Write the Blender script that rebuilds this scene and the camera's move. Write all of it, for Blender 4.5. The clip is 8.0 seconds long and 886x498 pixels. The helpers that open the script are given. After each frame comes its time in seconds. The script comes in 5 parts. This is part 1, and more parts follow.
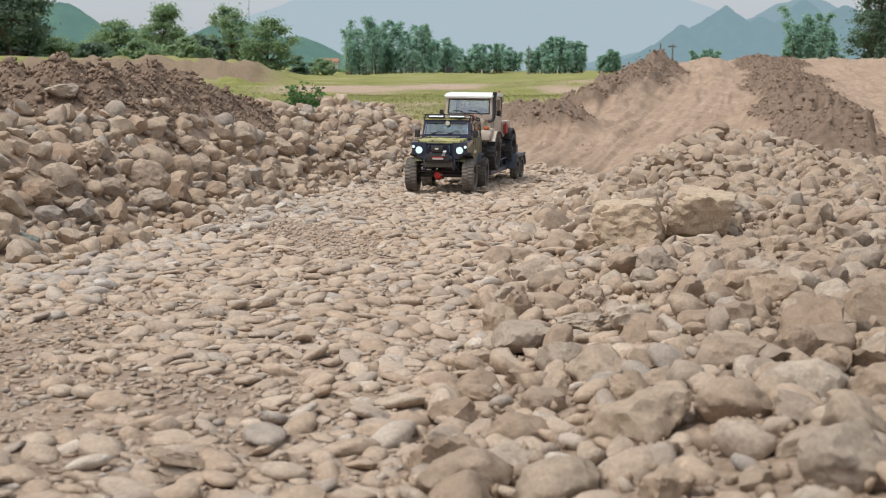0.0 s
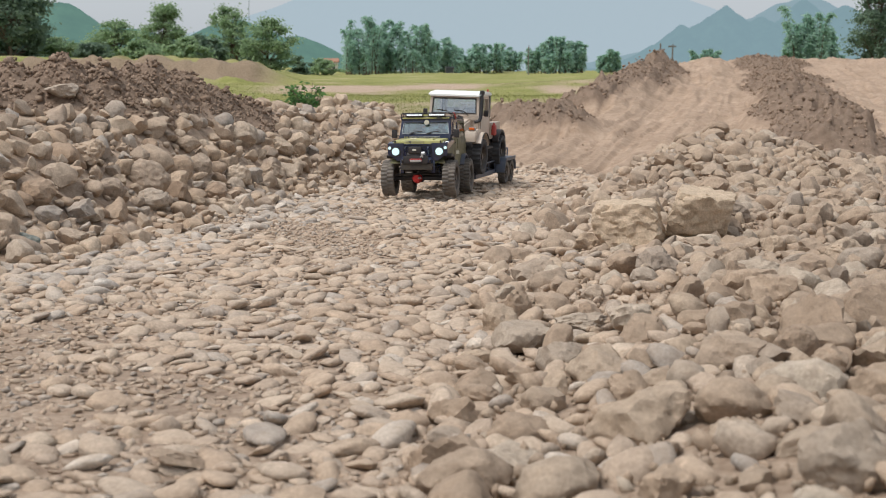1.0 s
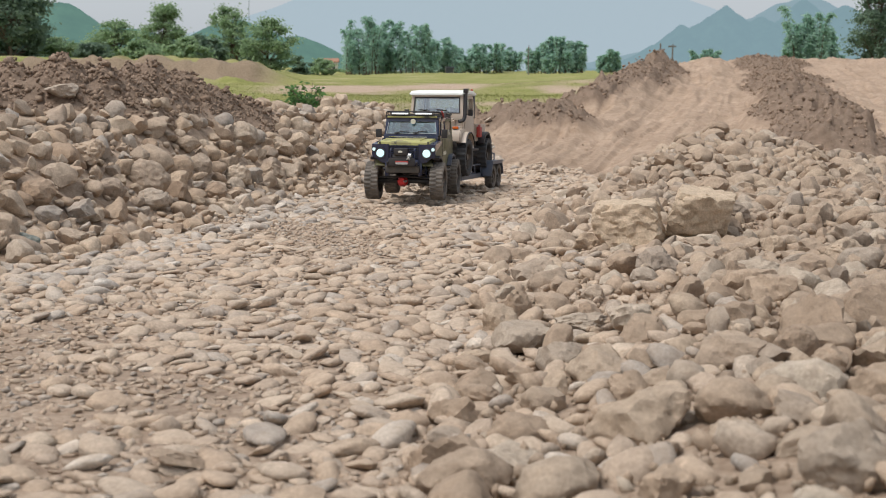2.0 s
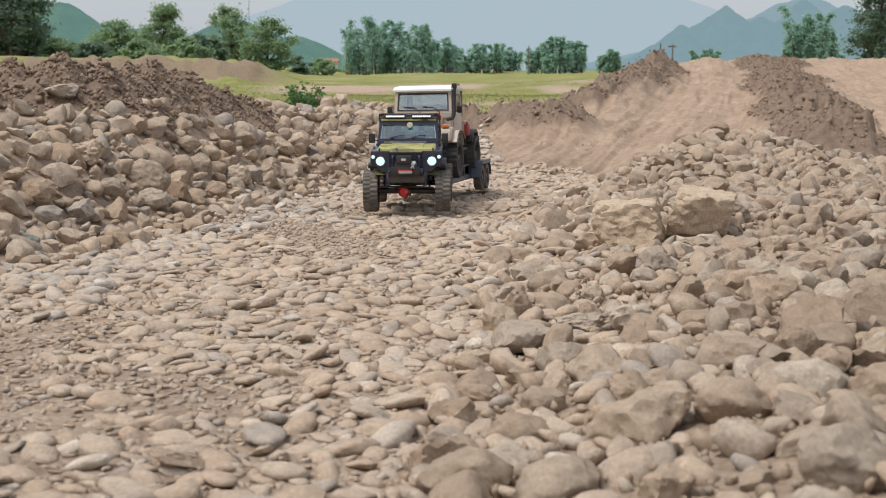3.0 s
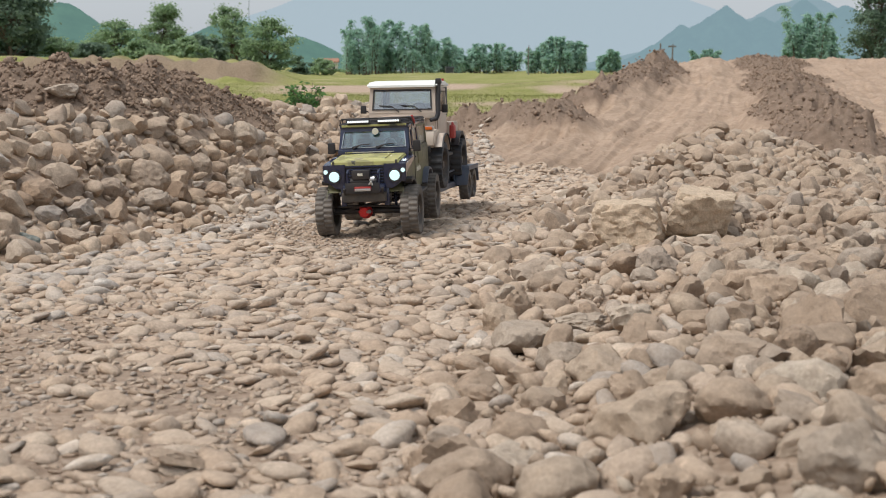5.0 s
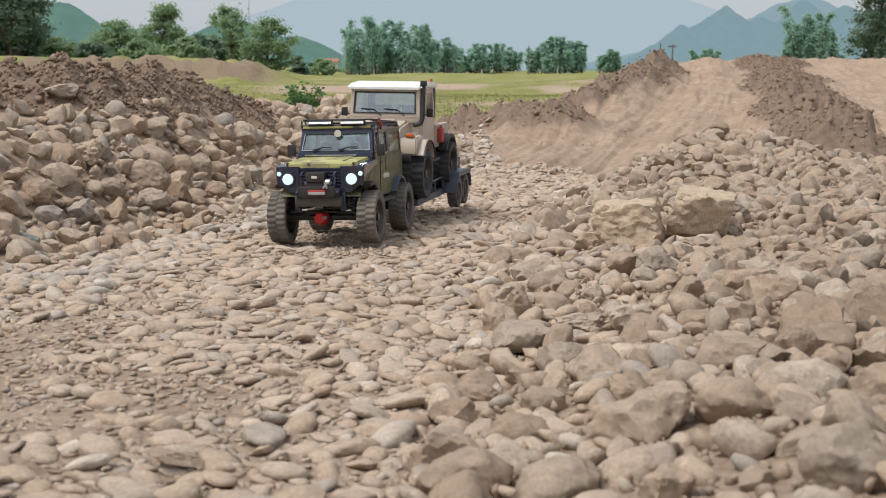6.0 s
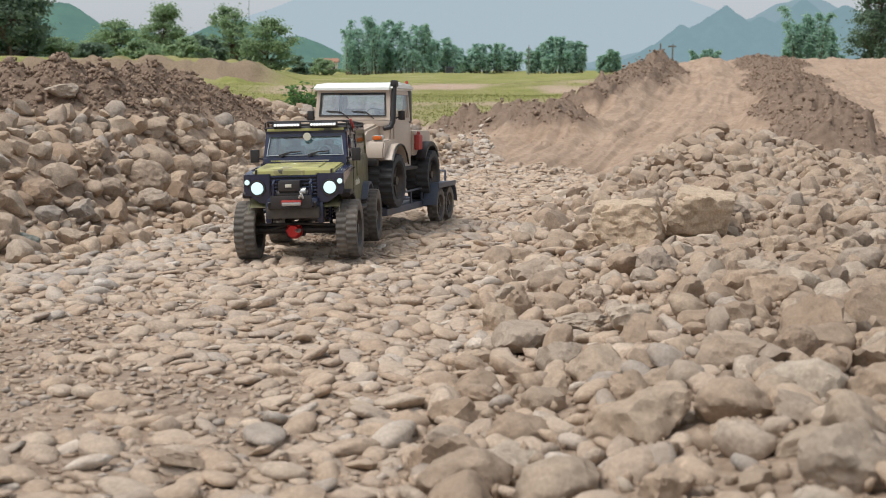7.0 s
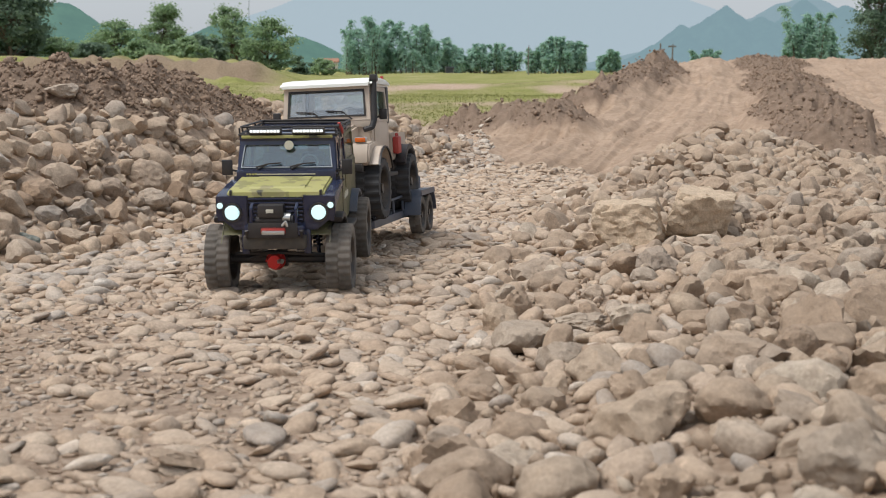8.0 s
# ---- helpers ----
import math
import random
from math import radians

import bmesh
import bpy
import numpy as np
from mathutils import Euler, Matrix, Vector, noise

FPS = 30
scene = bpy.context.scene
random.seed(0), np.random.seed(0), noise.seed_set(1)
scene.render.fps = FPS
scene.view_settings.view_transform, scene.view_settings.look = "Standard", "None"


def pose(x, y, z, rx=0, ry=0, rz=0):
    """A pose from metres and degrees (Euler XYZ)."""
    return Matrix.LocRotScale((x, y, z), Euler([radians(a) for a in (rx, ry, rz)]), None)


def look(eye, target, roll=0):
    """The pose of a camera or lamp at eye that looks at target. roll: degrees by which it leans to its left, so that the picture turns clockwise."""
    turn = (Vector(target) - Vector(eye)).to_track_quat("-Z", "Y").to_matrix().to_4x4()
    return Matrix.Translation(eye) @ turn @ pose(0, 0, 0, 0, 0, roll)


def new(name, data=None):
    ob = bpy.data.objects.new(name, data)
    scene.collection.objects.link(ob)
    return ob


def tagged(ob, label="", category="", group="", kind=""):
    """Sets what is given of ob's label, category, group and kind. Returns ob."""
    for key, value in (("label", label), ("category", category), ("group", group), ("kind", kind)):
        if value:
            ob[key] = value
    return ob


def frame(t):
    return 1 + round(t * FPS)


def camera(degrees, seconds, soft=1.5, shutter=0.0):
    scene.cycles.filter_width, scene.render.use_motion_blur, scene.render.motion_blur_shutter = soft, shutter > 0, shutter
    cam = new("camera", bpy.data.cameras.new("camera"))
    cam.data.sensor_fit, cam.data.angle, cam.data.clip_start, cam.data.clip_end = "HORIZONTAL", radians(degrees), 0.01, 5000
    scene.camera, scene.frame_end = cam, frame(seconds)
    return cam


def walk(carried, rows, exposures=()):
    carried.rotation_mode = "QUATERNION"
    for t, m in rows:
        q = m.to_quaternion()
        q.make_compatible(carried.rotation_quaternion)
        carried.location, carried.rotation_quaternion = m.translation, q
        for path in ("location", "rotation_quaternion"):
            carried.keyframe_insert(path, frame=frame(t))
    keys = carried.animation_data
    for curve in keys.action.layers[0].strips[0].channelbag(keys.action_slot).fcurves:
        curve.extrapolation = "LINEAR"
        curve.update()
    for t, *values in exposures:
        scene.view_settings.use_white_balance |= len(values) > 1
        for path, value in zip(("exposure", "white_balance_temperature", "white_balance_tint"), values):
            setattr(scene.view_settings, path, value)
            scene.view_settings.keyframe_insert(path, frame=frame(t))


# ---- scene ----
cam = camera(38.0, 8.0, soft=1.0, shutter=0.4)
EYE = (0.0, 0.0, 0.324)
CAM_POSE = pose(0.0, 0.0, 0.324, 82.22, 0, 0)
walk(cam, [(0.0, CAM_POSE), (8.0, CAM_POSE)])
cam.data.dof.use_dof = True
cam.data.dof.focus_distance = 3.2
cam.data.dof.aperture_fstop = 14.0

# ---- light: overcast sky with a wide, weak sun ----
world = bpy.data.worlds.new("overcast_sky")
scene.world = world
world.use_nodes = True
wn, wl = world.node_tree.nodes, world.node_tree.links
wn.clear()
sky = wn.new("ShaderNodeTexSky")
sky.sky_type = 'NISHITA'
sky.sun_disc = False
sky.sun_elevation = radians(58)
sky.sun_rotation = radians(246)
sky.air_density, sky.dust_density, sky.ozone_density = 1.2, 4.0, 1.0
veil = wn.new("ShaderNodeMixRGB")
veil.inputs[0].default_value = 0.70
veil.inputs[2].default_value = (6.1, 6.6, 7.2, 1)
bg = wn.new("ShaderNodeBackground")
bg.inputs[1].default_value = 0.11
wo = wn.new("ShaderNodeOutputWorld")
wl.new(sky.outputs[0], veil.inputs[1])
wl.new(veil.outputs[0], bg.inputs[0])
wl.new(bg.outputs[0], wo.inputs[0])

sun = new("sun", bpy.data.lights.new("sun", 'SUN'))
sun.data.energy, sun.data.angle, sun.data.color = 2.82, radians(28), (1.0, 0.985, 0.97)
sun.matrix_world = look((-4.5, 0, 9), (0, 2, 0))
scene.view_settings.exposure = 0.0


# ---- materials ----
def material(name):
    m = bpy.data.materials.new(name)
    m.use_nodes = True
    n, l = m.node_tree.nodes, m.node_tree.links
    return m, n, l, n["Principled BSDF"]


def noise_node(n, l, scale, detail=6, rough=0.6, coords=None):
    tex = n.new("ShaderNodeTexNoise")
    tex.inputs["Scale"].default_value = scale
    tex.inputs["Detail"].default_value = detail
    tex.inputs["Roughness"].default_value = rough
    if coords is None:
        coords = n.new("ShaderNodeTexCoord").outputs["Object"]
    l.new(coords, tex.inputs["Vector"])
    return tex


def ramp_node(n, l, source, stops):
    r = n.new("ShaderNodeValToRGB")
    while len(r.color_ramp.elements) < len(stops):
        r.color_ramp.elements.new(0.5)
    for e, (p, c) in zip(r.color_ramp.elements, stops):
        e.position = p
        e.color = (*c, 1) if len(c) == 3 else c
    l.new(source, r.inputs[0])
    return r


def mix_node(n, l, fac, a, b, mode="MIX"):
    m = n.new("ShaderNodeMixRGB")
    m.blend_type = mode
    for i, v in enumerate((fac, a, b)):
        if isinstance(v, (int, float)):
            m.inputs[i].default_value = v
        elif isinstance(v, tuple):
            m.inputs[i].default_value = (*v, 1)
        else:
            l.new(v, m.inputs[i])
    return m.outputs[0]


def bump_node(n, l, bsdf, height, strength, distance):
    b = n.new("ShaderNodeBump")
    b.inputs["Strength"].default_value = strength
    b.inputs["Distance"].default_value = distance
    l.new(height, b.inputs["Height"])
    l.new(b.outputs[0], bsdf.inputs["Normal"])
    return b


def plain(name, colour, rough=0.5, metal=0.0, dirt=0.0, dirt_colour=(0.30, 0.22, 0.15), coat=0.0):
    """Paint, rubber, plastic or metal, with a film of dust in patches."""
    m, n, l, b = material(name)
    b.inputs["Roughness"].default_value = rough
    b.inputs["Metallic"].default_value = metal
    b.inputs["Coat Weight"].default_value = coat
    small = noise_node(n, l, 260, 4)
    large = noise_node(n, l, 24, 5, 0.65)
    tint = mix_node(n, l, 0.10, colour, small.outputs["Color"], "SOFT_LIGHT")
    mask = ramp_node(n, l, large.outputs["Fac"], [(0.35, (0, 0, 0)), (0.75, (dirt, dirt, dirt))])
    base = mix_node(n, l, mask.outputs[0], tint, dirt_colour)
    l.new(base, b.inputs["Base Color"])
    rr = n.new("ShaderNodeMapRange")
    rr.inputs[3].default_value, rr.inputs[4].default_value = rough, min(1.0, rough + 0.35)
    l.new(mask.outputs[0], rr.inputs[0])
    l.new(rr.outputs[0], b.inputs["Roughness"])
    bump_node(n, l, b, small.outputs["Fac"], 0.08, 0.0006)
    return m


def stone_material(name, stops, per_island, dust=0.5, dust_colour=(0.45, 0.34, 0.25)):
    m, n, l, b = material(name)
    if per_island:
        pick = n.new("ShaderNodeNewGeometry").outputs["Random Per Island"]
    else:
        pick = n.new("ShaderNodeObjectInfo").outputs["Random"]
    pos = n.new("ShaderNodeNewGeometry").outputs["Position"]
    base = ramp_node(n, l, pick, stops)
    fine = noise_node(n, l, 240, 8, 0.75, pos)
    mid = noise_node(n, l, 55, 8, 0.7, pos)
    wide = noise_node(n, l, 17, 5, 0.7, pos)
    c = mix_node(n, l, 1.0, base.outputs[0], ramp_node(n, l, mid.outputs["Fac"], [(0.28, (0.62, 0.60, 0.58)), (0.5, (1.0, 1.0, 1.0)), (0.72, (1.3, 1.28, 1.26))]).outputs[0], "MULTIPLY")
    c = mix_node(n, l, 1.0, c, ramp_node(n, l, fine.outputs["Fac"], [(0.30, (0.74, 0.73, 0.72)), (0.66, (1.24, 1.23, 1.22))]).outputs[0], "MULTIPLY")
    film = ramp_node(n, l, wide.outputs["Fac"], [(0.38, (0, 0, 0)), (0.66, (dust, dust, dust))])
    # upward faces tinted paler: dust, with the contrast of lit tops put into the colour
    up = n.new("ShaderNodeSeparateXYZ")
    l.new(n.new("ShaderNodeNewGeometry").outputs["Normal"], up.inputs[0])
    dusty_lit_tops = ramp_node(n, l, up.outputs[2], [(0.35, (0, 0, 0)), (0.95, (dust * 0.45, dust * 0.45, dust * 0.45))])
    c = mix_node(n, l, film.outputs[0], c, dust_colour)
    c = mix_node(n, l, dusty_lit_tops.outputs[0], c, tuple(min(1, v * 1.15) for v in dust_colour))
    l.new(c, b.inputs["Base Color"])
    b.inputs["Roughness"].default_value = 0.93
    b.inputs["Specular IOR Level"].default_value = 0.2
    h = mix_node(n, l, 0.3, mid.outputs["Fac"], fine.outputs["Fac"])
    bump_node(n, l, b, h, 0.8, 0.008)
    return m


TAN_STONES = [(0.0, (0.40, 0.30, 0.22)), (0.25, (0.50, 0.385, 0.285)), (0.5, (0.43, 0.34, 0.265)), (0.70, (0.57, 0.465, 0.36)), (0.84, (0.40, 0.335, 0.275)), (0.93, (0.36, 0.325, 0.29)), (1.0, (0.66, 0.58, 0.49))]
GREY_STONES = [(0.0, (0.30, 0.215, 0.15)), (0.3, (0.45, 0.345, 0.25)), (0.55, (0.34, 0.27, 0.21)), (0.75, (0.52, 0.415, 0.31)), (0.92, (0.30, 0.27, 0.24)), (1.0, (0.57, 0.50, 0.42))]
HEAP_STONES = [(0.0, (0.30, 0.222, 0.16)), (0.25, (0.40, 0.302, 0.22)), (0.5, (0.33, 0.257, 0.195)), (0.70, (0.45, 0.352, 0.26)), (0.86, (0.31, 0.257, 0.21)), (1.0, (0.50, 0.425, 0.34))]
MUD = [(0.0, (0.205, 0.145, 0.103)), (0.5, (0.26, 0.187, 0.137)), (1.0, (0.33, 0.245, 0.18))]
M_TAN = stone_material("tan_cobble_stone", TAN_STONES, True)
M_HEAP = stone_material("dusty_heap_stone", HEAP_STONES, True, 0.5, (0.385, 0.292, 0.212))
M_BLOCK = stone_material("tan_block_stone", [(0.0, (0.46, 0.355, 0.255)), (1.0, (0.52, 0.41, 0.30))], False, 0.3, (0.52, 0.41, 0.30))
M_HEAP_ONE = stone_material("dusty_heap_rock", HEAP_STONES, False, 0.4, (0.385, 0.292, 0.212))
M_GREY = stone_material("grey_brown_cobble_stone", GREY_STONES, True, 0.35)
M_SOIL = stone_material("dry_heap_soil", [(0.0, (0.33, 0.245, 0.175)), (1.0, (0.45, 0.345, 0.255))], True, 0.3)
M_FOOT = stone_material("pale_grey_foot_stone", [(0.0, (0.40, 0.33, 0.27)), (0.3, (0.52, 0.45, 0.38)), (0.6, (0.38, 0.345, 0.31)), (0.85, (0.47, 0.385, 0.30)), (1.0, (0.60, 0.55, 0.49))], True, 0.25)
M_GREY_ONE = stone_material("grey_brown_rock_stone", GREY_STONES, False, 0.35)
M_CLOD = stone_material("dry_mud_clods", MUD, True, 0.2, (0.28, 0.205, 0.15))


# ---- shape of the land ----
def smooth(a, b, v):
    t = np.clip((v - a) / (b - a), 0, 1)
    return t * t * (3 - 2 * t)


def lattice(seed):
    return np.random.RandomState(seed).rand(64, 64)


def value_noise(x, y, seed):
    g = lattice(seed)
    xi, yi = np.floor(x).astype(int), np.floor(y).astype(int)
    fx, fy = x - xi, y - yi
    fx, fy = fx * fx * (3 - 2 * fx), fy * fy * (3 - 2 * fy)
    a, b = g[xi % 64, yi % 64], g[(xi + 1) % 64, yi % 64]
    c, d = g[xi % 64, (yi + 1) % 64], g[(xi + 1) % 64, (yi + 1) % 64]
    return (a * (1 - fx) + b * fx) * (1 - fy) + (c * (1 - fx) + d * fx) * fy - 0.5


def rough_land(x, y, size, seed, octaves=4):
    total, amp = 0, 1.0
    for k in range(octaves):
        total = total + amp * value_noise(x / size * 2 ** k, y / size * 2 ** k, seed + k)
        amp *= 0.52
    return total


def side_of(x, y, line):
    """Distance from a line of points; positive on its left as one walks along it."""
    best, sign = np.full(np.shape(x), 1e9), np.ones(np.shape(x))
    for (ax, ay), (bx, by) in zip(line[:-1], line[1:]):
        dx, dy = bx - ax, by - ay
        t = np.clip(((x - ax) * dx + (y - ay) * dy) / (dx * dx + dy * dy), 0, 1)
        d = np.hypot(x - ax - t * dx, y - ay - t * dy)
        s = np.sign(dx * (y - ay) - dy * (x - ax))
        near = d < best
        best, sign = np.where(near, d, best), np.where(near, s, sign)
    return best * np.where(sign == 0, 1, sign)


def along(x, y, line):
    """Distance from a line and the share of it passed."""
    best, share = np.full(np.shape(x), 1e9), np.zeros(np.shape(x))
    n = len(line) - 1
    for k, ((ax, ay), (bx, by)) in enumerate(zip(line[:-1], line[1:])):
        dx, dy = bx - ax, by - ay
        t = np.clip(((x - ax) * dx + (y - ay) * dy) / (dx * dx + dy * dy), 0, 1)
        d = np.hypot(x - ax - t * dx, y - ay - t * dy)
        near = d < best
        best, share = np.where(near, d, best), np.where(near, (k + t) / n, share)
    return best, share


BANK_FOOT = [(-1.05, -6.0), (-1.05, 1.5), (-0.88, 2.56), (-0.69, 3.46), (-0.57, 4.39), (-0.34, 5.35), (-0.14, 6.0), (0.02, 6.9), (0.16, 7.8), (0.06, 8.35), (-0.5, 8.8), (-1.5, 10.0)]
HEAP_EDGE = [(-0.10, -3.0), (-0.04, 1.05), (0.036, 1.77), (0.116, 2.75), (0.33, 4.27), (0.62, 5.0), (1.05, 5.5), (1.9, 5.6), (4.5, 5.2), (9.0, 4.5)]
MUD_RIDGE = [(-3.3, 3.1), (-1.62, 4.0), (-1.34, 4.42), (-1.2, 4.85), (-1.06, 5.3)]
MOUND = [(1.12, 10.6), (1.62, 12.2), (2.42, 15.4)]
LOW_HEAP = [(0.12, 8.9), (0.36, 8.7), (0.70, 8.5)]
WINDROW = [(2.0, 6.3), (2.62, 9.5), (3.7, 14.0), (5.0, 20.2)]
BED_LANE = [(0.02, 4.6), (-0.12, 3.6), (-0.30, 2.3), (-0.42, 1.1)]


def land(x, y):
    """Height of the ground, and how much of it is grass, mud and wheel-worn dirt."""
    x, y = np.asarray(x, float), np.asarray(y, float)
    z = np.interp(y, [-60, 0, 6.5, 9, 16, 30, 60, 140, 400, 4000], [0.3, 0, -0.148, -0.13, -0.05, 0.08, 0.20, 0.30, 0.5, 4.0])
    z = z + rough_land(x, y, 0.9, 5) * 0.010 * smooth(0.2, 1.2, np.abs(y)) + rough_land(x, y, 0.22, 9, 2) * 0.007 - 0.016
    far = smooth(9, 22, y)
    z = z + far * rough_land(x, y, 9.0, 21, 3) * np.interp(y, [9, 25, 60, 400], [0.05, 0.28, 0.35, 1.2])
    z = z + (1 - smooth(-0.17, -0.09, x / np.maximum(np.abs(y), 0.5))) * np.interp(y, [38, 60, 140, 400], [0, 0.15, 0.9, 3.0])
    # ramp of the dirt road up to its crest
    u = x / np.maximum(np.abs(y), 0.5)
    ramp = np.interp(y, [5.5, 6.5, 9, 13, 17, 20.0, 21.0, 24, 40], [0, 0, 0.12, 0.25, 0.40, 0.50, 0.50, 0.3, 0.0])
    road_left = np.interp(y, [5, 7, 9, 11, 17, 24], [-0.3, -0.1, 0.75, 1.35, 2.85, 4.4])
    on_ramp = smooth(-0.45, 0.25, x - road_left)
    z = z + ramp * on_ramp
    dirt = on_ramp * smooth(5.3, 6.6, y) * (1 - smooth(21, 25, y))
    # wheel ruts along the road
    lane = x - np.interp(y, [6, 9, 14, 20], [0.9, 1.75, 2.95, 4.1])
    z = z + dirt * (0.028 * np.cos(lane * 9.5) * np.exp(-(lane / 0.9) ** 2) + rough_land(lane * 3.2, y * 0.25, 0.5, 33) * 0.028 + rough_land(lane * 11, y * 0.45, 0.5, 35, 3) * 0.032 + np.abs(rough_land(x, y, 0.25, 37)) * 0.04)
    # bank of cobbles beside the bed, with a ridge of mud on it
    d = side_of(x, y, BANK_FOOT)
    bank = 0.27 * smooth(0.0, 0.55, d) * (1 - 0.75 * smooth(0.8, 2.2, d)) * smooth(0.5, 2.0, y + 3) * (1 - smooth(7.6, 9.2, y))
    z = z + bank * (1 + 0.35 * rough_land(x, y, 0.4, 41))
    dm, sm = along(x, y, MUD_RIDGE)
    ridge = np.exp(-(dm / 0.40) ** 2)
    lumps = np.abs(rough_land(x, y, 0.16, 51, 4))
    z = z + ridge * (0.085 + 0.085 * smooth(0.15, 0.5, sm) - 0.06 * smooth(0.72, 1.0, sm)) * (1 + 0.5 * rough_land(x, y, 0.5, 61)) + ridge * lumps * 0.16
    mud = smooth(0.3, 0.6, ridge + 0.2 * rough_land(x, y, 0.4, 55))
    # heap of loose rock
    e = -side_of(x, y, HEAP_EDGE)
    heap = np.interp(y, [0.0, 1.0, 2.3, 3.2, 4.2, 4.75, 6], [0.05, 0.055, 0.055, 0.09, 0.145, 0.20, 0.20])
    heap = heap * smooth(0, 0.42, e) * (1 - 0.55 * smooth(1.0, 1.7, x)) * (1 + 0.3 * rough_land(x, y, 0.5, 71))
    z = z + heap
    # mound, low heap and windrow of dug earth
    for line, half, tall, seed in ((MOUND, 0.36, 0.235, 81), (LOW_HEAP, 0.27, 0.17, 91), (WINDROW, 0.36, 0.20, 101)):
        dl, sl = along(x, y, line)
        hump = np.exp(-(np.maximum(dl + 0.22 * rough_land(x, y, 0.8, seed + 7), 0) / (half * (0.75 + 0.5 * sl))) ** 2)
        if line is MOUND:
            tall = tall * (0.72 + 0.28 * smooth(0, 0.3, sl))
        if line is WINDROW:
            tall = tall * (1 - 0.97 * smooth(0.1, 1.0, sl))
        z = z + hump * tall * (1 + 0.45 * rough_land(x, y, 0.7, seed)) + hump * np.abs(rough_land(x, y, 0.2, seed + 4)) * (0.06 + 0.6 * tall) + hump * np.abs(rough_land(x, y, 0.07, seed + 9, 3)) * 0.07
        mud = np.maximum(mud, smooth(0.22, 0.5, hump))
    # dug bank far off, with grass on top
    cut = smooth(38, 38.8, y + 2.0 * rough_land(x, y, 6, 111)) * (1 - smooth(-0.16, -0.10, u))
    z = z + cut * 0.54 + smooth(34, 37, y) * (1 - smooth(40, 43, y)) * (1 - smooth(-0.16, -0.12, u)) * np.abs(rough_land(x, y, 1.1, 171, 4)) * 0.5
    mud = np.maximum(mud, smooth(35.5, 37, y + 3 * rough_land(x, y, 4, 113, 3)) * (1 - smooth(39.6, 40.2, y)) * (1 - smooth(-0.15, -0.11, u)) * 0.9)
    # churned earth in the lane the wheels use
    lane_d = along(x, y, BED_LANE)[0]
    churn = (1 - smooth(0.16, 0.42, lane_d)) * smooth(0.02, 0.22, rough_land(x, y, 0.30, 181, 4)) * (1 - smooth(4.4, 5.2, y))
    mud = np.maximum(mud, 0.22 * churn)
    grass = smooth(10.5, 13, y + 1.5 * rough_land(x, y, 3, 121)) * (1 - dirt) * (1 - mud) * smooth(-0.30, 0.16, rough_land(x, y * 0.4, 2.6, 131, 5))
    meadow = smooth(13, 17, y) * (1 - smooth(37, 38, y)) * (1 - smooth(-0.16, -0.11, u)) * smooth(-0.40, 0.10, rough_land(x, y * 0.5, 5, 141, 4))
    grass = np.maximum(np.maximum(grass, meadow * (1 - mud)), smooth(39.2, 39.8, y) * (1 - dirt))
    return z, grass, mud, dirt


def ground_height(x, y):
    return float(land(np.array([x]), np.array([y]))[0][0])


# ---- ground: one sheet, fine in front and coarse far out ----
def ground_material():
    m, n, l, b = material("ground_earth_and_grass")
    pos = n.new("ShaderNodeNewGeometry").outputs["Position"]

    def mask(name):
        a = n.new("ShaderNodeAttribute")
        a.attribute_name = name
        return a.outputs["Fac"]
    fine, mid, big = (noise_node(n, l, s, 8, 0.65, pos) for s in (120, 22, 2.2))
    sand = ramp_node(n, l, mid.outputs["Fac"], [(0.3, (0.32, 0.23, 0.165)), (0.5, (0.43, 0.32, 0.235)), (0.72, (0.52, 0.40, 0.30))])
    sand = mix_node(n, l, 0.45, sand.outputs[0], ramp_node(n, l, fine.outputs["Fac"], [(0.35, (0.2, 0.2, 0.2)), (0.65, (0.8, 0.8, 0.8))]).outputs[0], "SOFT_LIGHT")
    road = ramp_node(n, l, big.outputs["Fac"], [(0.3, (0.33, 0.235, 0.165)), (0.7, (0.48, 0.35, 0.255))])
    road = mix_node(n, l, 0.5, road.outputs[0], ramp_node(n, l, mid.outputs["Fac"], [(0.35, (0.25, 0.25, 0.25)), (0.65, (0.75, 0.75, 0.75))]).outputs[0], "SOFT_LIGHT")
    mudc = ramp_node(n, l, mid.outputs["Fac"], [(0.3, (0.18, 0.126, 0.09)), (0.7, (0.29, 0.212, 0.157))])
    turf = ramp_node(n, l, noise_node(n, l, 0.55, 7, 0.7, pos).outputs["Fac"], [(0.3, (0.17, 0.18, 0.055)), (0.5, (0.25, 0.25, 0.08)), (0.68, (0.34, 0.30, 0.15))])
    turf = mix_node(n, l, 0.5, turf.outputs[0], ramp_node(n, l, mid.outputs["Fac"], [(0.3, (0.25, 0.25, 0.25)), (0.7, (0.75, 0.75, 0.75))]).outputs[0], "SOFT_LIGHT")
    c = mix_node(n, l, mask("dirt"), sand, road)
    c = mix_node(n, l, mask("mud"), c, mudc.outputs[0])
    c = mix_node(n, l, mask("grass"), c, turf)
    l.new(c, b.inputs["Base Color"])
    b.inputs["Roughness"].default_value = 0.95
    b.inputs["Specular IOR Level"].default_value = 0.15
    bump_node(n, l, b, mix_node(n, l, 0.4, mid.outputs["Fac"], fine.outputs["Fac"]), 0.9, 0.024)
    return m


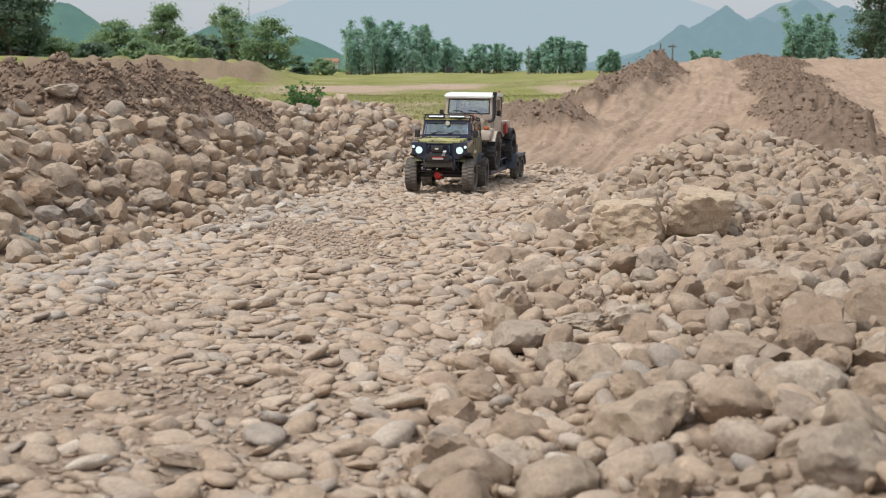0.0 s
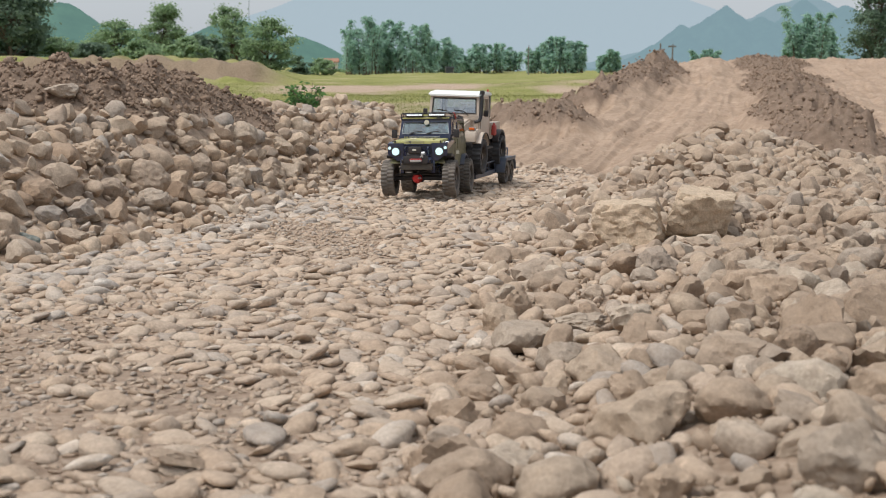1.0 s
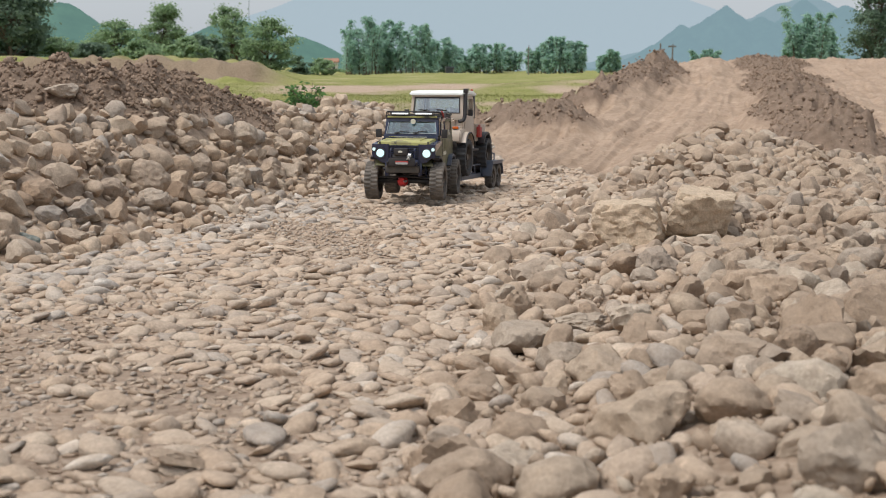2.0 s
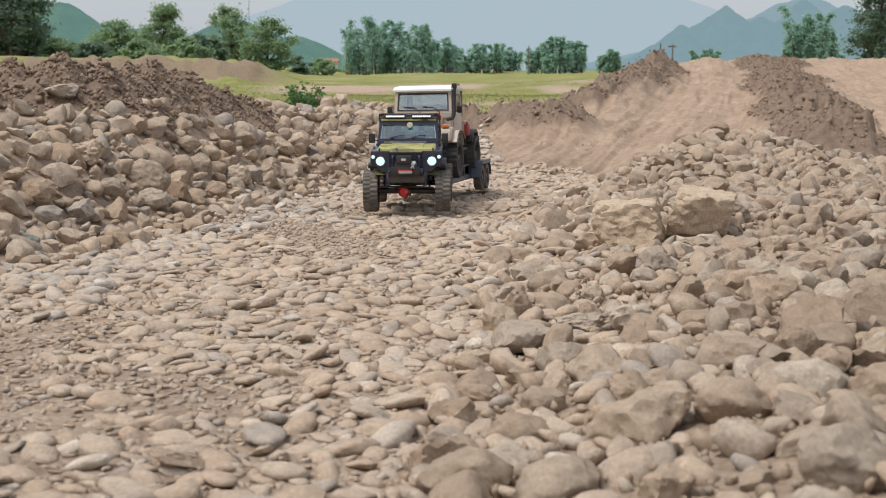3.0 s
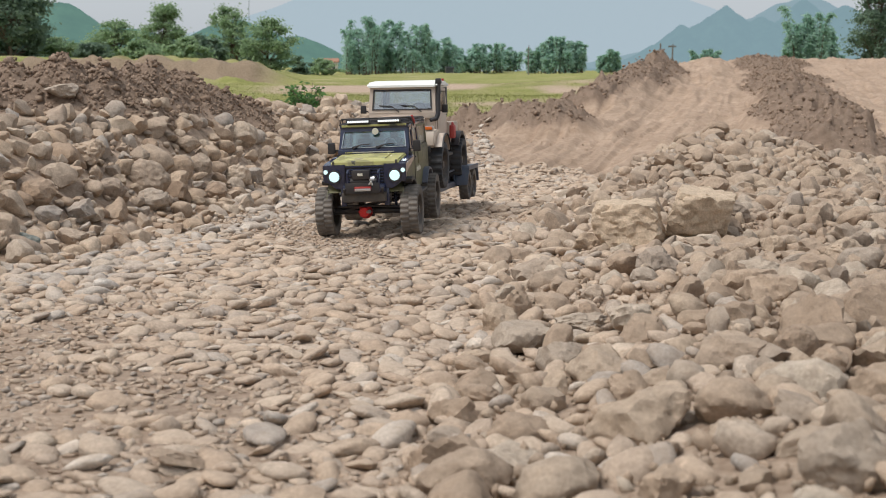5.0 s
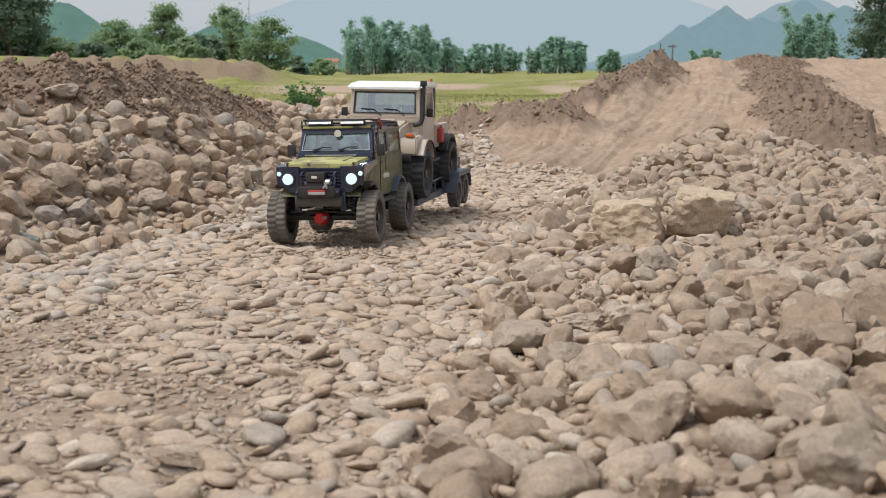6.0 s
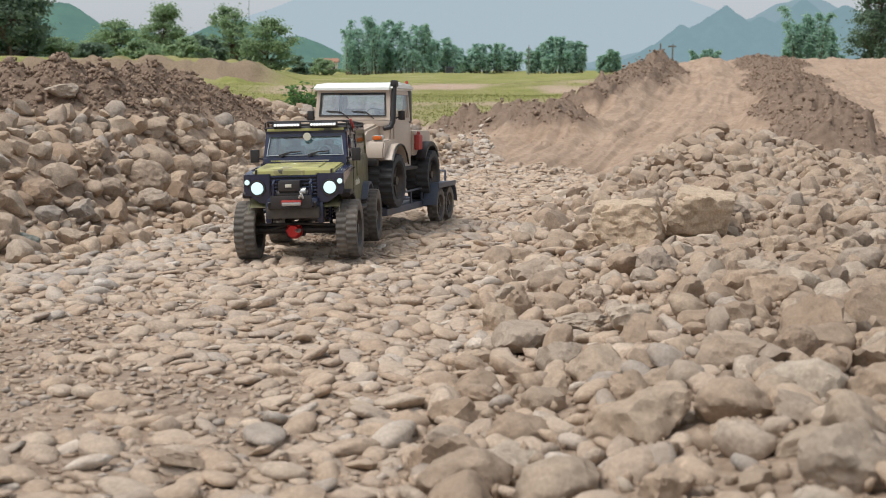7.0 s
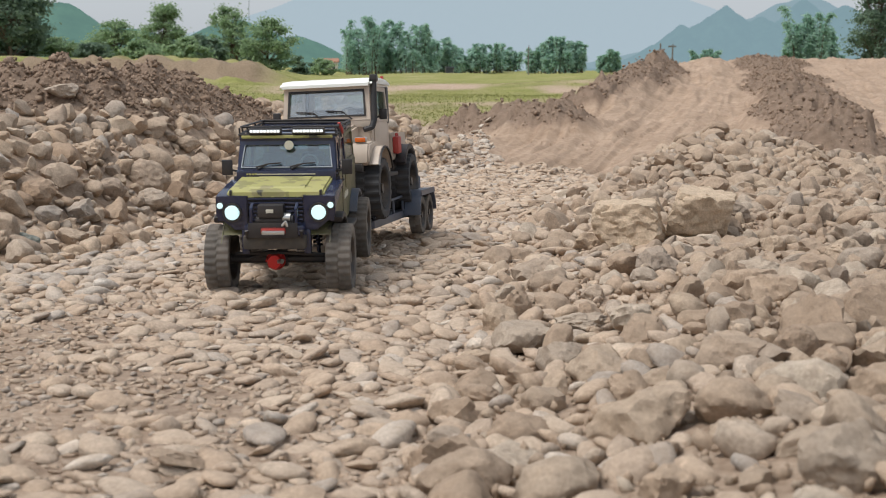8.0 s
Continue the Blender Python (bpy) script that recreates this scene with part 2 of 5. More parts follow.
def build_ground():
    front = np.linspace(radians(66), radians(114), 580)
    rest = np.linspace(radians(114), radians(426), 90)[1:-1]
    angles = np.concatenate([front, rest])
    radii = np.concatenate([[0.12, 0.3], np.geomspace(0.6, 44, 560), np.geomspace(45, 4600, 80)])
    na, nr = len(angles), len(radii)
    A, R = np.meshgrid(angles, radii)
    x, y = R * np.cos(A), R * np.sin(A)
    z, grass, mud, dirt = land(x.ravel(), y.ravel())
    co = np.column_stack([x.ravel(), y.ravel(), z])
    i = np.arange(nr - 1)[:, None] * na
    j = np.arange(na)[None, :]
    k = (j + 1) % na
    faces = np.stack([i + j, i + na + j, i + na + k, i + k], -1).reshape(-1, 4)[:, ::-1]
    me = quick_mesh("ground", co, faces)
    for name, values in (("grass", grass), ("mud", mud), ("dirt", dirt)):
        me.attributes.new(name, 'FLOAT', 'POINT').data.foreach_set("value", values.astype(np.float32))
    me.materials.append(ground_material())
    ob = new("ground", me)
    return tagged(ob, "sandy river gravel, rutted dirt track and far grass", "ground", kind="structure")


def quick_mesh(name, co, faces, shade=True, crisp=0):
    """A mesh from arrays of places and of faces with one number of corners."""
    me = bpy.data.meshes.new(name)
    co, faces = np.asarray(co, np.float32), np.asarray(faces, np.int32)
    n, c = faces.shape
    me.vertices.add(len(co))
    me.vertices.foreach_set("co", co.ravel())
    me.loops.add(n * c)
    me.loops.foreach_set("vertex_index", faces.ravel())
    me.polygons.add(n)
    me.polygons.foreach_set("loop_start", np.arange(0, n * c, c, dtype=np.int32))
    me.polygons.foreach_set("loop_total", np.full(n, c, np.int32))
    me.polygons.foreach_set("use_smooth", np.full(n, shade))
    me.update(calc_edges=True)
    if crisp:
        me.set_sharp_from_angle(angle=radians(crisp))
    return me


ground = build_ground()


# ---- stones ----
def rock_shape(seed, level, angular, blocky=0.0):
    """One stone of unit half-width: a ball cut by planes, then worn and dented."""
    rng = np.random.RandomState(seed)
    bm = bmesh.new()
    bmesh.ops.create_icosphere(bm, subdivisions=level, radius=1.0)
    co = np.array([v.co for v in bm.verts])
    faces = np.array([[v.index for v in f.verts] for f in bm.faces])
    bm.free()
    out = np.full(len(co), 1.0)
    normals = [rng.normal(size=3) for k in range(4 if blocky else 13 if angular else 8)]
    if blocky:
        for axis in range(3):
            for s in (-1, 1):
                normals.append(np.eye(3)[axis] * s + rng.normal(size=3) * 0.16)
    for k, nrm in enumerate(normals):
        nrm = nrm / np.linalg.norm(nrm)
        if blocky:
            cut = rng.uniform(0.80, 0.92) if k < 4 else rng.uniform(0.60, 0.70)
        else:
            cut = rng.uniform(0.50, 0.80) if angular else rng.uniform(0.68, 0.95)
        dot = co @ nrm
        out = np.minimum(out, np.where(dot > 0.05, cut / np.maximum(dot, 0.05), 9))
    co = co * (out ** (1.0 if angular else 0.85))[:, None]
    bumps = np.array([noise.fractal(Vector(p) * 1.3 + Vector((seed, 0, 0)), 1.0, 2.0, 5) for p in co])
    grit = np.array([noise.fractal(Vector(p) * 4.5 + Vector((0, seed, 0)), 1.0, 2.0, 3) for p in co])
    co = co * (1 + bumps * (0.045 if blocky else 0.15 if angular else 0.13) + grit * (0.10 if angular else 0.05))[:, None]
    co *= np.array([1.0, rng.uniform(0.68, 0.9), rng.uniform(0.55, 0.75)])
    return co / np.abs(co[:, 0]).max(), faces


ROUND_FINE = [rock_shape(s, 4, False) for s in range(11, 17)]
ROUGH_FINE = [rock_shape(s, 4, True) for s in range(21, 27)]
ROUND_MID = [rock_shape(s, 3, False) for s in range(31, 38)]
ROUGH_MID = [rock_shape(s, 3, True) for s in range(41, 48)]
ROUND_LOW = [rock_shape(s, 2, False) for s in range(51, 58)]
ROUGH_LOW = [rock_shape(s, 2, True) for s in range(61, 68)]
TINY = [rock_shape(s, 1, True) for s in range(71, 77)]


def turns(rng, tilt, n):
    """n turns: a slight tilt, then any heading."""
    a, b, c = rng.normal(size=n) * tilt, rng.normal(size=n) * tilt, rng.uniform(0, 6.283, n)
    o, e = np.zeros(n), np.ones(n)
    rx = np.stack([e, o, o, o, np.cos(a), -np.sin(a), o, np.sin(a), np.cos(a)], -1).reshape(n, 3, 3)
    ry = np.stack([np.cos(b), o, np.sin(b), o, e, o, -np.sin(b), o, np.cos(b)], -1).reshape(n, 3, 3)
    rz = np.stack([np.cos(c), -np.sin(c), o, np.sin(c), np.cos(c), o, o, o, e], -1).reshape(n, 3, 3)
    return rz @ ry @ rx


def scatter_mesh(name, stones, shapes, mat, parent, seed, flat=1.0, tilt=0.3, stretch=0.0, crisp=0):
    """Many stones (x, y, z, half-width) joined in one mesh."""
    rng = np.random.RandomState(seed)
    stones = np.array(stones)
    n = len(stones)
    pick = rng.randint(len(shapes), size=n)
    scale = np.column_stack([1 + stretch * rng.uniform(0, 1, n), np.ones(n), flat * rng.uniform(0.7, 1.35, n)])
    turn = turns(rng, tilt, n)
    cos, fcs, off = [], [], 0
    for k, (co, fa) in enumerate(shapes):
        mine = np.flatnonzero(pick == k)
        p = np.einsum("nij,nvj->nvi", turn[mine], co[None] * scale[mine][:, None])
        cos.append((p * stones[mine, 3][:, None, None] + stones[mine, None, :3]).reshape(-1, 3))
        fcs.append((fa[None] + off + (np.arange(len(mine)) * len(co))[:, None, None]).reshape(-1, 3))
        off += len(mine) * len(co)
    me = quick_mesh(name, np.concatenate(cos), np.concatenate(fcs), True, crisp)
    me.materials.append(mat)
    ob = new(name, me)
    ob.parent = parent
    return ob


def spread(rng, count, region, r_low, r_high, gap, taken=None, power=2.0):
    """Random stones that keep their distance; region(x, y) says where they may lie."""
    cell = 0.12
    taken = {} if taken is None else taken
    out = []
    (x0, x1, y0, y1), test = region
    xs, ys = rng.uniform(x0, x1, count), rng.uniform(y0, y1, count)
    rs = r_low + (r_high - r_low) * rng.uniform(0, 1, count) ** power
    ok = test(xs, ys)
    zs = land(xs, ys)[0]
    if not gap:
        return list(zip(xs[ok], ys[ok], zs[ok], rs[ok]))
    for x, y, z, r in sorted(zip(xs[ok], ys[ok], zs[ok], rs[ok]), key=lambda s: -s[3]):
        i, j = int(x // cell), int(y // cell)
        clash = False
        for a in (-1, 0, 1):
            for b in (-1, 0, 1):
                for px, py, pr in taken.get((i + a, j + b), ()):
                    if (px - x) ** 2 + (py - y) ** 2 < (gap * (pr + r)) ** 2:
                        clash = True
                        break
        if clash:
            continue
        taken.setdefault((i, j), []).append((x, y, r))
        out.append((x, y, z, r))
    return out


def in_view(x, y, pad=0.12):
    return np.abs(x) < 0.352 * y + pad


def bank_test(x, y):
    d = side_of(x, y, BANK_FOOT)
    m = along(x, y, MUD_RIDGE)[0]
    return (d > -0.03) & (d < 0.95) & in_view(x, y) & (m > 0.36 + 0.08 * rough_land(x, y, 0.4, 57, 2))


def bank_body(x, y):
    return bank_test(x, y) & (side_of(x, y, BANK_FOOT) > 0.10 + 0.10 * rough_land(x, y, 0.3, 191, 2))


def foot_test(x, y):
    d = side_of(x, y, BANK_FOOT)
    return (d > -0.26 + 0.25 * rough_land(x, y, 0.4, 193, 3)) & (d < 0.16) & in_view(x, y)


def heap_test(x, y):
    e = -side_of(x, y, HEAP_EDGE)
    return (e > 0.0) & in_view(x, y) & (y < 5.7)


def bed_test(x, y):
    e = -side_of(x, y, HEAP_EDGE)
    d = side_of(x, y, BANK_FOOT)
    return (e < 0.05) & (d < 0.05) & in_view(x, y)


def bed_gaps(x, y):
    return bed_test(x, y) & (rough_land(x, y, 0.35, 151, 3) > -0.30 + 0.06 * (1 - smooth(0.2, 0.45, along(x, y, BED_LANE)[0])))


def near_heap(x, y):
    e = -side_of(x, y, HEAP_EDGE)
    return bed_test(x, y) & (e > -0.16 - 0.22 * (1 - smooth(1.0, 1.7, y)) + 0.2 * rough_land(x, y, 0.3, 197, 2))


def mud_test(x, y):
    return (land(x, y)[2] > 0.45) & in_view(x, y, 0.3) & (y < 24)


# ---- the model vehicles ----
S = 1.08                                    # size of the models over the drawing below

M_NAVY = plain("navy_black_paint", (0.006, 0.013, 0.046), 0.24, 0.0, 0.08, coat=0.5)
M_BLACK = plain("black_plastic", (0.012, 0.012, 0.015), 0.5, 0.0, 0.12)
M_FRAME = plain("blue_grey_steel_paint", (0.075, 0.095, 0.135), 0.42, 0.2, 0.3)
M_RUBBER = plain("dusty_rubber", (0.085, 0.077, 0.068), 0.9, 0.0, 1.0, (0.25, 0.215, 0.18))
M_RUBBER_BLACK = plain("black_rubber", (0.035, 0.036, 0.04), 0.75, 0.0, 0.35, (0.16, 0.14, 0.12))
M_RIM = plain("dark_grey_wheel", (0.05, 0.05, 0.052), 0.45, 0.5, 0.45)
M_SAND = plain("beige_paint", (0.52, 0.43, 0.35), 0.45, 0.0, 0.22)
M_WHITE = plain("white_roof_paint", (0.80, 0.81, 0.76), 0.4, 0.0, 0.06)
M_RED = plain("red_anodised_metal", (0.55, 0.02, 0.02), 0.35, 0.4, 0.12)
M_REDP = plain("red_plastic", (0.42, 0.035, 0.03), 0.5, 0.0, 0.2)
M_STEEL = plain("bright_steel", (0.62, 0.62, 0.60), 0.3, 0.9, 0.2)
M_ORANGE = plain("orange_lens", (0.75, 0.16, 0.03), 0.2, 0.0, 0.05)
M_DUSTY = plain("dusty_skid_plate", (0.05, 0.045, 0.04), 0.8, 0.1, 0.8, (0.15, 0.12, 0.09))
M_PALE = plain("pale_decal", (0.62, 0.60, 0.50), 0.5, 0.0, 0.15)
M_SEAT = plain("grey_seat_cloth", (0.16, 0.15, 0.15), 0.85, 0.0, 0.1)


def camo_material(name, tone):
    m, n, l, b = material(name)
    big = noise_node(n, l, 26, 3, 0.5)
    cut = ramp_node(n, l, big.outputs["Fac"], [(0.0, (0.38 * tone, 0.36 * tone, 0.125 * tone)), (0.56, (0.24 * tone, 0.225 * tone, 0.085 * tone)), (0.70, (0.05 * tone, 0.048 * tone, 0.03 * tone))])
    cut.color_ramp.interpolation = 'CONSTANT'
    dust = ramp_node(n, l, noise_node(n, l, 60, 5, 0.7).outputs["Fac"], [(0.45, (0, 0, 0)), (0.75, (0.4, 0.4, 0.4))])
    l.new(mix_node(n, l, dust.outputs[0], cut.outputs[0], (0.34, 0.27, 0.19)), b.inputs["Base Color"])
    b.inputs["Roughness"].default_value = 0.5
    return m


def glass_material(name, tint, gloss):
    m, n, l, b = material(name)
    n.remove(b)
    clear, shine, blend = n.new("ShaderNodeBsdfTransparent"), n.new("ShaderNodeBsdfGlossy"), n.new("ShaderNodeMixShader")
    clear.inputs[0].default_value = (*tint, 1)
    shine.inputs["Roughness"].default_value = 0.04
    blend.inputs[0].default_value = gloss
    l.new(clear.outputs[0], blend.inputs[1])
    l.new(shine.outputs[0], blend.inputs[2])
    l.new(blend.outputs[0], n["Material Output"].inputs[0])
    return m


def glow_material(name, colour, strength):
    m, n, l, b = material(name)
    b.inputs["Base Color"].default_value = (0.30, 0.34, 0.35, 1)
    b.inputs["Emission Color"].default_value = (*colour, 1)
    b.inputs["Emission Strength"].default_value = strength
    b.inputs["Roughness"].default_value = 0.15
    return m


M_CAMO = camo_material("yellow_olive_camouflage", 1.0)
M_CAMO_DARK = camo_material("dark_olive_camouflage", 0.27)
M_GLASS = glass_material("window_glass", (0.88, 0.93, 0.95), 0.30)
M_GLASS_TEAL = glass_material("teal_windscreen_glass", (0.55, 0.74, 0.80), 0.24)
M_SEAL = plain("pale_rubber_seal", (0.33, 0.37, 0.40), 0.5, 0.0, 0.1)
M_HEAD = glow_material("lit_headlight_lens", (0.66, 0.95, 0.97), 0.92)
M_BAR = glow_material("lit_light_bar_lens", (0.90, 0.96, 1.0), 1.2)


def box(bm, x0, x1, y0, y1, z0, z1, bevel=0.0, m=None):
    size = Matrix.Diagonal((abs(x1 - x0), abs(y1 - y0), abs(z1 - z0), 1))
    at = Matrix.Translation(((x0 + x1) / 2, (y0 + y1) / 2, (z0 + z1) / 2))
    made = bmesh.ops.create_cube(bm, size=1, matrix=(m or Matrix()) @ at @ size)
    if bevel:
        edges = list({e for v in made["verts"] for e in v.link_edges})
        bmesh.ops.bevel(bm, geom=edges, offset=bevel, segments=2, affect='EDGES', profile=0.6)
    return bm


def rod(bm, a, b, r, seg=10, r2=None):
    a, b = Vector(a), Vector(b)
    m = Matrix.Translation((a + b) / 2) @ (b - a).to_track_quat("Z", "Y").to_matrix().to_4x4()
    bmesh.ops.create_cone(bm, cap_ends=True, segments=seg, radius1=r, radius2=r if r2 is None else r2, depth=(b - a).length, matrix=m)
    return bm


def pipe(bm, points, r, seg=8):
    for a, b in zip(points[:-1], points[1:]):
        rod(bm, a, b, r, seg)
        bmesh.ops.create_icosphere(bm, subdivisions=1, radius=r, matrix=Matrix.Translation(b))
    return bm


def prism(bm, outline, y0, y1, bevel=0.0):
    """A solid from an outline in x and z, between two values of y."""
    a = [bm.verts.new((x, y0, z)) for x, z in outline]
    b = [bm.verts.new((x, y1, z)) for x, z in outline]
    n = len(outline)
    faces = [bm.faces.new(a), bm.faces.new(b[::-1])]
    for i in range(n):
        faces.append(bm.faces.new((a[i], b[i], b[(i + 1) % n], a[(i + 1) % n])))
    bmesh.ops.recalc_face_normals(bm, faces=faces)
    if bevel:
        rim = list({e for f in faces[:2] for e in f.edges})
        bmesh.ops.bevel(bm, geom=rim, offset=bevel, segments=2, affect='EDGES')
    return bm


def slab(bm, outline, x0, x1, bevel=0.0):
    """A solid from an outline in y and z, between two values of x."""
    prism(bm, outline, x0, x1, bevel)
    for v in bm.verts:
        v.co = (v.co.y, v.co.x, v.co.z)
    bmesh.ops.recalc_face_normals(bm, faces=bm.faces)
    return bm


def arc(cx, cz, r, a0, a1, n=9):
    return [(cx + r * math.cos(radians(a0 + (a1 - a0) * k / (n - 1))), cz + r * math.sin(radians(a0 + (a1 - a0) * k / (n - 1)))) for k in range(n)]


widen = [1.0]


def part(name, bm, mat, parent, label="", at=None, auto=True):
    """Links a bmesh as one mesh under a thing or a part."""
    bmesh.ops.scale(bm, vec=(S, S * widen[0], S), verts=bm.verts)
    me = bpy.data.meshes.new(name)
    bm.to_mesh(me)
    bm.free()
    me.materials.append(mat)
    if auto:
        me.polygons.foreach_set("use_smooth", [True] * len(me.polygons))
        me.set_sharp_from_angle(angle=radians(35))
    ob = new(name, me)
    ob.parent = parent
    if at:
        ob.location = Vector(at) * S
    if label:
        ob["label"] = label
    return ob


def wheel_unit(parent, x, y, r, w, out, lugs=28, spokes=6, rubber=None):
    """A wheel at its hub: hub, tyre with lugs, rim with spokes. out: 1 or -1, the side that faces outwards."""
    hub = part("wheel", rod(bmesh.new(), (0, -w * 0.4, 0), (0, w * 0.42, 0), r * 0.16, 12), M_RIM, parent, at=(x, y, r))
    bm = bmesh.new()
    # tread blocks in two staggered rows, one closed skin
    seg = lugs * 4
    rings = []
    for k in range(seg):
        a = 2 * math.pi * k / seg
        left, right = (1.0 if k % 4 < 2 else 0.945), (1.0 if (k + 2) % 4 < 2 else 0.945)
        profile = [(0.60, -0.36), (0.74, -0.5), (0.87, -0.505), (left - 0.02, -0.495), (left, -0.40), (left, -0.03), (0.965, -0.012),
                   (0.965, 0.012), (right, 0.03), (right, 0.40), (right - 0.02, 0.495), (0.87, 0.505), (0.74, 0.5), (0.60, 0.36)]
        rings.append([bm.verts.new((r * p * math.cos(a), w * q, r * p * math.sin(a))) for p, q in profile])
    for k in range(seg):
        a, b = rings[k], rings[(k + 1) % seg]
        for i in range(len(a)):
            j = (i + 1) % len(a)
            bm.faces.new((a[i], a[j], b[j], b[i]))
    bmesh.ops.recalc_face_normals(bm, faces=bm.faces)
    part("tyre", bm, rubber or M_RUBBER, hub, "dusty black rubber tyre with blocky tread")
    bm = bmesh.new()
    for s in (-1, 1):
        ring = bmesh.ops.create_cone(bm, cap_ends=False, segments=28, radius1=r * 0.63, radius2=r * 0.54, depth=w * 0.34, matrix=Matrix.Translation((0, s * w * 0.30, 0)) @ Matrix.Rotation(radians(90 * s), 4, 'X'))
    rod(bm, (0, out * w * 0.10, 0), (0, out * w * 0.16, 0), r * 0.60, 28)
    for k in range(spokes):
        turn = Matrix.Rotation(2 * math.pi * k / spokes, 4, 'Y')
        box(bm, r * 0.12, r * 0.58, out * w * 0.16, out * w * 0.30, -r * 0.07, r * 0.07, 0.0008, turn)
    part("rim", bm, M_RIM, hub)
    return hub


def window_frame(bm, a, b, c, d, rail, thick):
    """A four-sided frame with corners a (lower start), b (lower end), c, d (above)."""
    a, b, c, d = map(Vector, (a, b, c, d))
    mid = (a + b + c + d) / 4
    nrm = (b - a).cross(d - a).normalized() * thick
    outer, inner = [a, b, c, d], []
    for i, p in enumerate((a, b, c, d)):
        q, s = outer[(i + 1) % 4], outer[i - 1]
        inner.append(p + (q - p).normalized() * rail + (s - p).normalized() * rail)
    rows = [[bm.verts.new(v + o) for v in ring] for ring, o in ((outer, nrm / 2), (inner, nrm / 2), (inner, -nrm / 2), (outer, -nrm / 2))]
    for k in range(4):
        for i in range(4):
            j = (i + 1) % 4
            bm.faces.new((rows[k][i], rows[k][j], rows[(k + 1) % 4][j], rows[(k + 1) % 4][i]))
    bmesh.ops.recalc_face_normals(bm, faces=bm.faces)
    return bm


def pane(a, b, c, d):
    bm = bmesh.new()
    a, b, c, d = map(Vector, (a, b, c, d))
    off = (b - a).cross(d - a).normalized() * 0.0008
    lo, hi = [bm.verts.new(v - off) for v in (a, b, c, d)], [bm.verts.new(v + off) for v in (a, b, c, d)]
    bm.faces.new(lo[::-1]), bm.faces.new(hi)
    for i in range(4):
        bm.faces.new((lo[i], lo[(i + 1) % 4], hi[(i + 1) % 4], hi[i]))
    return bm


def thing(name, label, category):
    return tagged(new(name), label, category)


def build_lead_truck():
    t = thing("model_truck", "dusty navy and olive camouflage model off-road truck towing a trailer", "model truck")
    R, W = 0.0575, 0.040
    wheels = [wheel_unit(t, x, y, R, W, 1 if y > 0 else -1) for x in (0.155, -0.155) for y in (0.099, -0.099)]
    # chassis, axles, suspension
    for y in (0.038, -0.038):
        part("chassis_rail", box(bmesh.new(), -0.215, 0.20, y - 0.006, y + 0.006, 0.078, 0.096, 0.001), M_BLACK, t)
    for x in (0.155, -0.155):
        part("axle", rod(rod(bmesh.new(), (x, -0.082, R), (x, 0.082, R), 0.008), (x, -0.022, R), (x, 0.01, R), 0.014), M_BLACK, t)
    bm = bmesh.new()
    bmesh.ops.create_uvsphere(bm, u_segments=20, v_segments=12, radius=0.0165, matrix=Matrix.Translation((0.168, -0.008, R - 0.001)) @ Matrix.Diagonal((0.75, 1, 1, 1)))
    rod(bm, (0.17, -0.008, R - 0.001), (0.186, -0.008, R - 0.001), 0.0145, 18, 0.011)
    for k in range(8):
        a = k * math.pi / 4
        rod(bm, (0.17, -0.008 + 0.0135 * math.cos(a), R + 0.0135 * math.sin(a)), (0.178, -0.008 + 0.0135 * math.cos(a), R + 0.0135 * math.sin(a)), 0.0022, 6)
    part("differential_cover", bm, M_RED, t, "bright red metal differential cover")
    part("differential_bolt", rod(bmesh.new(), (0.184, -0.001, R), (0.190, 0.006, R + 0.001), 0.004, 8), M_STEEL, t)
    part("steering_link", pipe(bmesh.new(), [(0.176, -0.072, R + 0.012), (0.180, 0.0, R + 0.014), (0.176, 0.072, R + 0.010)], 0.0028), M_BLACK, t)
    part("panhard_rod", pipe(bmesh.new(), [(0.172, -0.055, R + 0.002), (0.178, 0.05, R + 0.03)], 0.0026), M_BLACK, t)
    for x, y in ((0.15, 0.062), (0.15, -0.062), (-0.16, 0.062), (-0.16, -0.062)):
        bm = rod(bmesh.new(), (x, y, R + 0.004), (x - 0.006, y * 0.93, 0.135), 0.0035)
        for k in range(8):
            z = 0.078 + k * 0.0065
            bmesh.ops.create_cone(bm, cap_ends=True, segments=12, radius1=0.0082, radius2=0.0082, depth=0.0028, matrix=Matrix.Translation((x - 0.003, y * 0.96, z)) @ Matrix.Rotation(0.15, 4, 'X'))
        part("shock_absorber", bm, M_NAVY, t)
    part("skid_plate", box(bmesh.new(), 0.19, 0.222, -0.052, 0.05, 0.084, 0.1065, 0.004), M_DUSTY, t, "dust-covered flat skid plate")
    part("gearbox", box(bmesh.new(), -0.06, 0.06, -0.028, 0.028, 0.07, 0.1, 0.004), M_BLACK, t)
    part("prop_shaft", rod(bmesh.new(), (-0.14, -0.005, R + 0.004), (0.15, -0.005, R + 0.004), 0.005), M_BLACK, t)
    # tub with cut wheel arches
    outline = [(0.168, 0.127), (0.168, 0.166), (0.075, 0.174), (0.06, 0.186), (-0.226, 0.186), (-0.226, 0.105)]
    outline += arc(-0.155, 0.062, 0.062, 145, 35) [::1]
    outline += [(-0.09, 0.093), (0.088, 0.093)]
    outline += arc(0.155, 0.062, 0.064, 148, 42)
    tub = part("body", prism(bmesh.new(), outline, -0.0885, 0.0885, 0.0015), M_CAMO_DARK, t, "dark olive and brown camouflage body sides")
